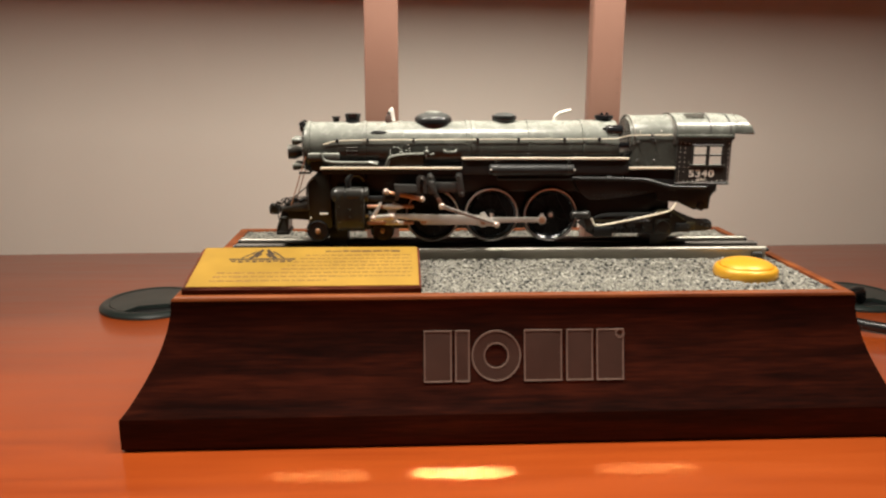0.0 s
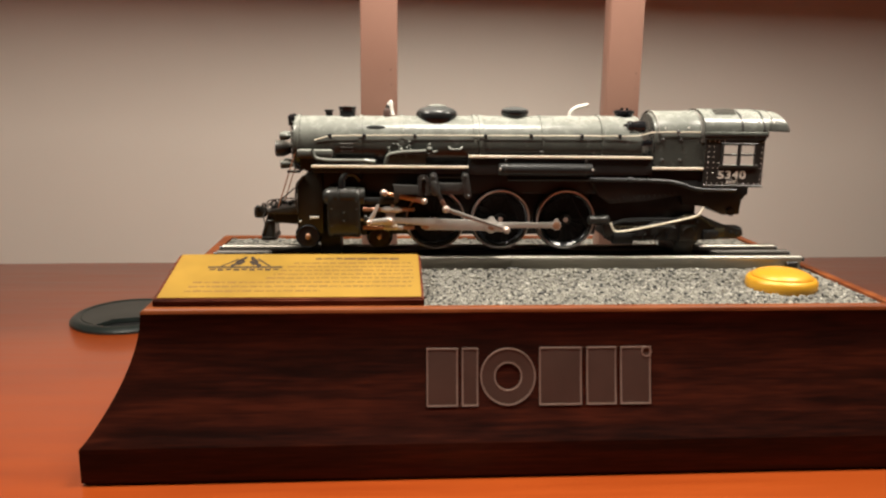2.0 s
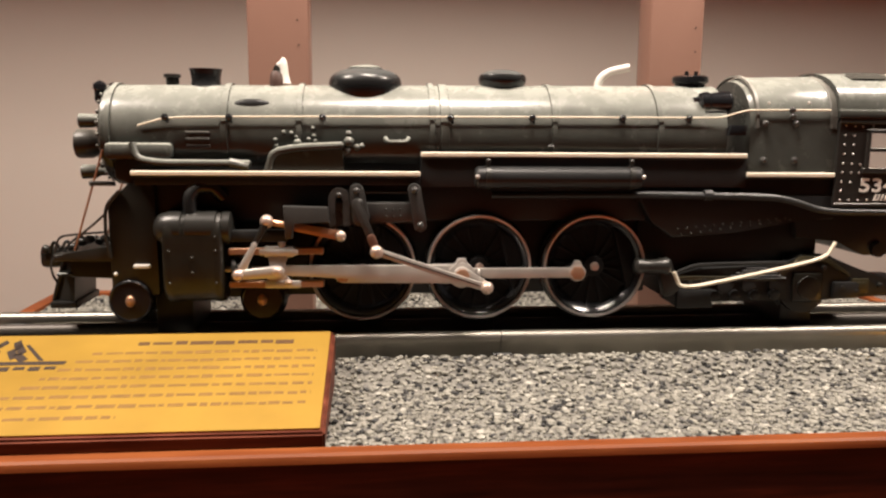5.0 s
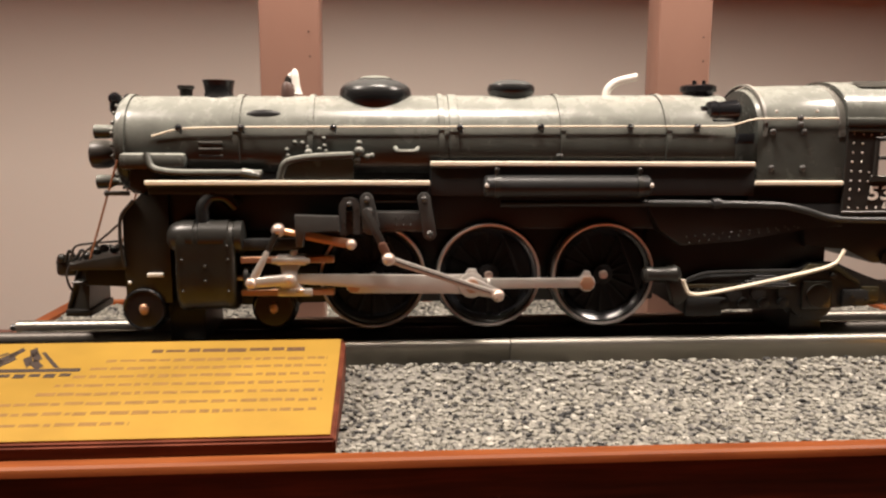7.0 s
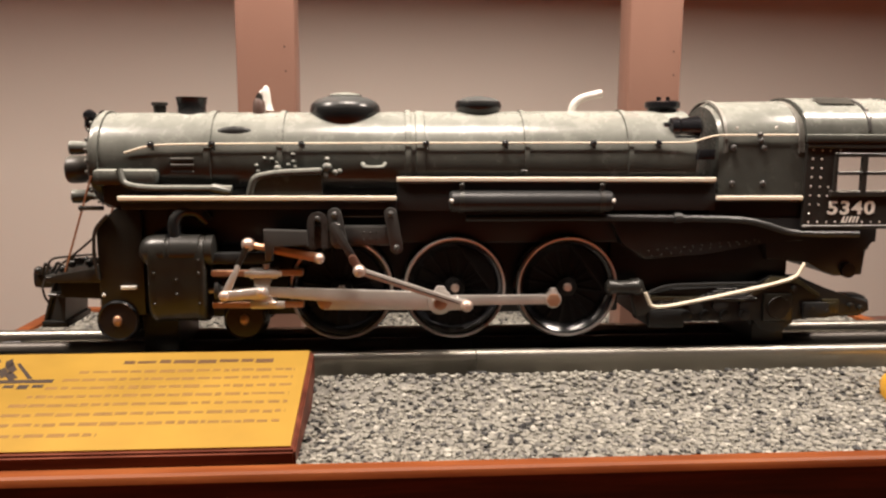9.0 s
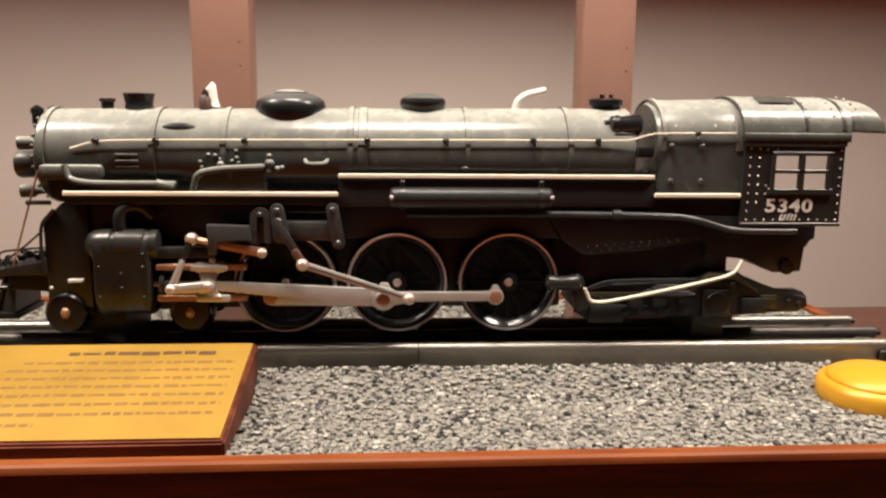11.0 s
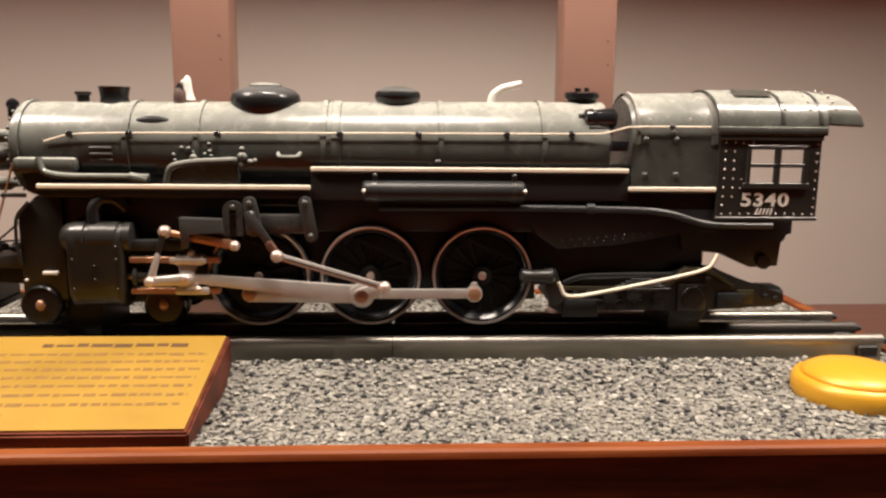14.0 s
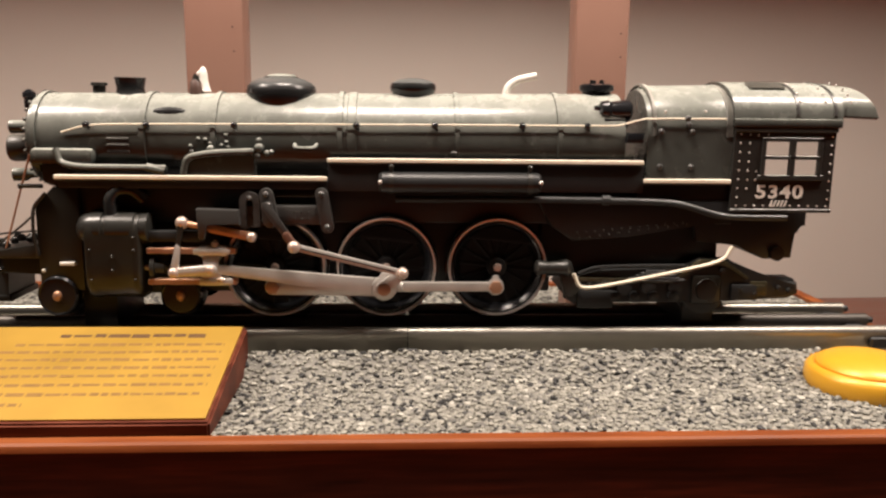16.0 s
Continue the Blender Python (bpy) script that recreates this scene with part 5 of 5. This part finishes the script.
def driver(x, main):
    z, r = WHEEL_Z, WHEEL_R
    bm = B()
    # far wheel and axle first, then the open near wheel: rim, spokes, hub
    lathe(bm, [(16.4, r - 1.2), (17.0, r - 0.4), (16.4, r), (13.2, r), (12.6, r + 0.9), (11.6, r + 0.9), (11.4, 4)], (x, 0, z), "y", 48)
    rod(bm, (x, -16, z), (x, 16, z), 2.0, 14)
    lathe(bm, [(-12.0, r - 2.0), (-13.9, r - 2.6), (-14.0, 3.5), (-16.2, 3.2), (-16.6, 2.6), (-16.6, 0.01)], (x, 0, z), "y", 40)
    prism(bm, [(x - 13.4 * math.cos(radians(b)), z - 13.4 * math.sin(radians(b))) for b in range(-50, 51, 10)], -15.8, -13.0, 0.4)
    lathe(bm, [(-17.0, 2.4), (-17.2, 2.9), (-14, 3.1)], (x + CRANK, 0, z), "y", 20)
    w = part("driving_wheel", bm, M_WHEEL, loco, "spoked black driving wheel", pivot=(x, 0, z))
    bm = B()
    lathe(bm, [(-13.2, r - 4.4), (-13.9, r - 4.2), (-16.2, r - 2.0), (-16.6, r - 1.6), (-16.2, r - 0.9), (-13.2, r - 0.6), (-12.7, r + 0.9), (-11.6, r + 0.9), (-11.4, r - 1.1)], (x, 0, z), "y", 64, closed=False)
    part("wheel_rim", bm, M_GLOSSB, w, "glossy black rim")
    for i in range(16):
        a = 2 * math.pi * i / 16
        bm = B()
        rod(bm, (x + 2.6 * math.cos(a), -13.6, z + 2.6 * math.sin(a)), (x + 13.5 * math.cos(a), -13.8, z + 13.5 * math.sin(a)), 0.9, 6, 0.7)
        part("spoke", bm, M_WHEEL, w)
    bm = B()
    lathe(bm, [(-16.2, r - 0.95), (-17.0, r - 0.8), (-17.1, r - 0.2), (-16.6, r), (-13.4, r)], (x, 0, z), "y", 72, closed=False)
    part("tyre", bm, M_TYRE, w, "bright steel tyre")
    bm = B()
    lathe(bm, [(-17.6, 0.01), (-17.5, 1.2), (-16.4, 1.5)], (x, 0, z), "y", 16)
    part("axle_end", bm, M_BALL, w)
    if main:
        # return crank, set a quarter turn ahead of the main pin
        bm = B()
        lathe(bm, [(-21.4, 0.01), (-21.2, 2.0), (-17.0, 2.2)], (x + CRANK, 0, z), "y", 20)
        prism(bm, link_pts(x + CRANK, z, 2.6, x, z + 5.2, 1.5), -22.2, -21.0, 0.3)
        part("return_crank", bm, M_STEEL, w)
        bm = B()
        prism(bm, disc_pts(x + CRANK, z, 2.2, k=8), -22.9, -22.1, 0.2)
        part("crank_nut", bm, M_COPPER, w, "coppery crank nut")
        bm = B()
        ball(bm, (x, -23.4, z + 5.2), 1.9, seg=14)
        part("crank_ball", bm, M_BALL, w)
    DRIVERS.append(w)
    return w


def side_rods():
    z = WHEEL_Z
    xa, xb, xc = (v + CRANK for v in WHEEL_X)
    bm = B()
    prism(bm, link_pts(xa, z, 2.5, xb, z, 3.0), -18.8, -17.3, 0.3)
    prism(bm, [(xb, z - 1.6), (xc, z - 1.5), (xc, z + 1.5), (xb, z + 1.6)], -18.8, -17.3, 0.3)
    prism(bm, disc_pts(xc, z, 2.7, k=20), -19.0, -17.2, 0.3)
    prism(bm, [(xc - 1.6, z + 2.0), (xc + 1.6, z + 2.0), (xc + 0.8, z + 3.7), (xc - 0.8, z + 3.7)], -18.8, -17.3, 0.2)
    prism(bm, disc_pts(xb, z, 3.6, k=20), -19.0, -17.2, 0.3)
    prism(bm, [(xb - 2.0, z + 2.6), (xb + 2.0, z + 2.6), (xb + 1.0, z + 4.6), (xb - 1.0, z + 4.6)], -18.8, -17.3, 0.2)
    ball(bm, (xb + 5.6, -18.2, z), 1.2, 0.7, 1, 1.5, 10)
    ro = part("coupling_rod", bm, M_STEEL, loco, "polished steel coupling rod", pivot=(0, 0, z))
    for x, r in ((xa, 2.3), (xc, 2.3)):
        bm = B()
        prism(bm, disc_pts(x, z, r, k=6), -19.9, -18.7, 0.2)
        part("pin_nut", bm, M_COPPER, ro, "coppery hexagonal pin nut")
    GEAR["side"] = ro
    length = 55.5
    bm = B()
    pts = [(-length, z + 1.4), (-length, z - 1.4), (-4, z - 2.9), (-4, z + 2.9)]
    prism(bm, pts, -20.6, -19.2, 0.3)
    prism(bm, disc_pts(0, z, 4.0, k=22), -20.8, -19.1, 0.3)
    prism(bm, [(-2.2, z + 3.0), (2.2, z + 3.0), (1.0, z + 5.0), (-1.0, z + 5.0)], -20.6, -19.2, 0.2)
    prism(bm, disc_pts(-length, z, 2.0, k=18), -20.8, -19.1, 0.3)
    mr = part("connecting_rod", bm, M_STEEL, loco, "long tapered steel connecting rod", pivot=(0, 0, z))
    bm = B()
    prism(bm, disc_pts(0, z, 2.3, k=8), -21.2, -20.5, 0.2)
    part("pin_nut", bm, M_COPPER, mr)
    GEAR["main"] = mr
    bm = B()
    box(bm, -3.6, 5.2, -20.6, -17.0, 118.2, 121.4, 0.5)
    prism(bm, [(-2.6, 118.5), (3.6, 118.5), (2.2, 115.8), (2.2, 112.8), (4.2, 111.4), (4.2, 109.4), (-3.0, 109.4), (-3.0, 111.4), (-1.6, 112.8), (-1.6, 115.8)], -20.8, -17.4, 0.4)
    rod(bm, (-30, -18.0, 114.2), (0, -18.0, 114.2), 0.9, 10)
    prism(bm, link_pts(-11.0, 113.2, 1.4, 0.5, 114.0, 1.8), -22.6, -21.0, 0.4)
    box(bm, -3.4, 7.0, -21.3, -20.2, 108.9, 111.2, 0.4)
    box(bm, -5.0, 6.4, -21.4, -20.2, 118.9, 120.7, 0.4)
    lathe(bm, [(121.2, 1.2), (122.6, 1.2), (122.9, 0.6), (123.4, 0.01)], (1.6, -19.4, 0), "z", 12)
    xh = part("crosshead", bm, M_STEEL, loco, "steel crosshead with its piston rod", pivot=(0, 0, z))
    bm = B()
    ball(bm, (0.3, -21.8, 114.2), 1.7, seg=12)
    ball(bm, (-11.0, -22.0, 113.2), 1.8, seg=12)
    ball(bm, (3.4, -21.0, 110.8), 1.0, 1.4, 1, 0.8, 10)
    part("crosshead_pin", bm, M_BALL, xh)
    GEAR["cross"] = xh
    bm = B()
    prism(bm, link_pts(0, 128.9, 1.0, 0, 119.0, 0.7), -22.0, -20.9, 0.3)
    lv = part("combination_lever", bm, M_GREYB, loco, "dark combination lever", pivot=(0, 0, 128.9))
    bm = B()
    prism(bm, link_pts(0, 121.4, 0.8, 0, 113.6, 1.2), -22.2, -20.8, 0.3)
    part("lever_end", bm, M_STEEL, lv, "bright forked lever end")
    GEAR["lever"] = lv
    bm = B()
    prism(bm, link_pts(0, 134.4, 1.3, 0, 122.5, 1.1), -22.4, -21.0, 0.3)
    lk = part("expansion_link", bm, M_GEAR, loco, "grey swinging expansion link", pivot=(0, 0, 134.4))
    bm = B()
    prism(bm, link_pts(0, 123.2, 1.3, 0, 119.2, 1.2), -23.4, -22.0, 0.4)
    part("link_foot", bm, M_RUST, lk, "rusty brown link foot")
    GEAR["link"] = lk
    bm = B()
    prism(bm, [(-35.0, z - 1.05), (0, z - 1.05), (0, z + 1.05), (-35.0, z + 1.05)], -24.2, -23.0, 0.25)
    er = part("eccentric_rod", bm, M_STEEL, loco, "fluted steel eccentric rod", pivot=(0, 0, z))
    bm = B()
    box(bm, -32.6, -2.5, -24.35, -24.0, z - 0.17, z + 0.17)
    part("flute", bm, M_DARK, er)
    for x in (-35.0, 0):
        bm = B()
        ball(bm, (x, -23.9, z), 2.0, seg=14)
        part("rod_end", bm, M_BALL, er)
    GEAR["ecc"] = er


boiler()
firebox_and_cab()
frames()
trucks()
for wx in WHEEL_X:
    driver(wx, wx == 37.0)
side_rods()

# ---- movement of the wheels and rods ----
# crank angle in degrees, anticlockwise from straight back, at times in seconds
CRANK_AT = [(0, 207), (0.5, 933), (1.0, 1642), (1.5, 2360), (2.0, 3088), (2.5, 3822), (3.0, 4542), (3.2, 4838), (3.3, 4977), (3.4, 5020), (3.7, 5122),
            (4.7, 5487), (5.2, 5667), (7.3, 6431), (7.7, 6579), (8.1, 6728), (9.0, 7056), (9.7, 7313), (10.2, 7487), (12.5, 8342),
            (13.0, 8530), (13.5, 8702), (14.0, 8884), (14.5, 9072), (15.0, 9264), (15.5, 9446), (16.0, 9624)]
LINK_PIVOT, LINK_LEN, ECC_LEN, ROD_LEN, ECC_R = (-0.6, 134.4), 15.3, 35.0, 55.5, 5.2


def crank_angle(t):
    return float(np.interp(t, [a for a, _ in CRANK_AT], [b for _, b in CRANK_AT]))


def local(x, z):
    return (x - LOCO_AT[0]) * 0.001, (z - LOCO_AT[2]) * 0.001


def motions():
    times = [i / 30 for i in range(0, 103)] + [i / 30 for i in range(105, 481, 3)]
    rows = {k: [] for k in ("w0", "w1", "w2", "p0", "p1", *GEAR)}
    for t in times:
        deg = crank_angle(t)
        a = radians(deg)
        for i, x in enumerate(WHEEL_X):
            lx, lz = local(x, WHEEL_Z)
            rows[f"w{i}"].append((t, pose(lx, 0, lz, 0, -(deg % 360), 0)))
        for i, x in enumerate((-68.4, -29.5)):
            lx, lz = local(x, 104.4)
            rows[f"p{i}"].append((t, pose(lx, 0, lz)))
        cx, cz = CRANK * math.cos(a), CRANK * math.sin(a)
        lx, lz = local(cx - CRANK, WHEEL_Z + cz)
        rows["side"].append((t, pose(lx, 0, lz)))
        bx, bz = WHEEL_X[1] + cx, WHEEL_Z + cz
        hx, hz = bx - math.sqrt(ROD_LEN ** 2 - (bz - 114.2) ** 2), 114.2
        lx, lz = local(bx, bz)
        rows["main"].append((t, pose(lx, 0, lz, 0, math.degrees(math.atan2(hz - bz, bx - hx)), 0)))
        lx, lz = local(hx, WHEEL_Z)
        rows["cross"].append((t, pose(lx, 0, lz)))
        lx, lz = local(-27.0, 128.9)
        swing = math.degrees(math.atan2(hx - 11.0 + 27.0, 15.8))
        rows["lever"].append((t, pose(lx, 0, lz, 0, -swing, 0)))
        ex, ez = WHEEL_X[1] - ECC_R * math.sin(a), WHEEL_Z + ECC_R * math.cos(a)
        dx, dz = ex - LINK_PIVOT[0], ez - LINK_PIVOT[1]
        d = math.hypot(dx, dz)
        inner = math.acos((d * d + LINK_LEN ** 2 - ECC_LEN ** 2) / (2 * d * LINK_LEN))
        la = math.atan2(dz, dx) - inner
        fx, fz = LINK_PIVOT[0] + LINK_LEN * math.cos(la), LINK_PIVOT[1] + LINK_LEN * math.sin(la)
        lx, lz = local(*LINK_PIVOT)
        rows["link"].append((t, pose(lx, 0, lz, 0, -(math.degrees(la) + 90), 0)))
        lx, lz = local(ex, ez)
        rows["ecc"].append((t, pose(lx, 0, lz, 0, math.degrees(math.atan2(fz - ez, ex - fx)), 0)))
    for i in range(3):
        walk(DRIVERS[i], rows[f"w{i}"])
    for k, ob in GEAR.items():
        walk(ob, rows[k])


motions()
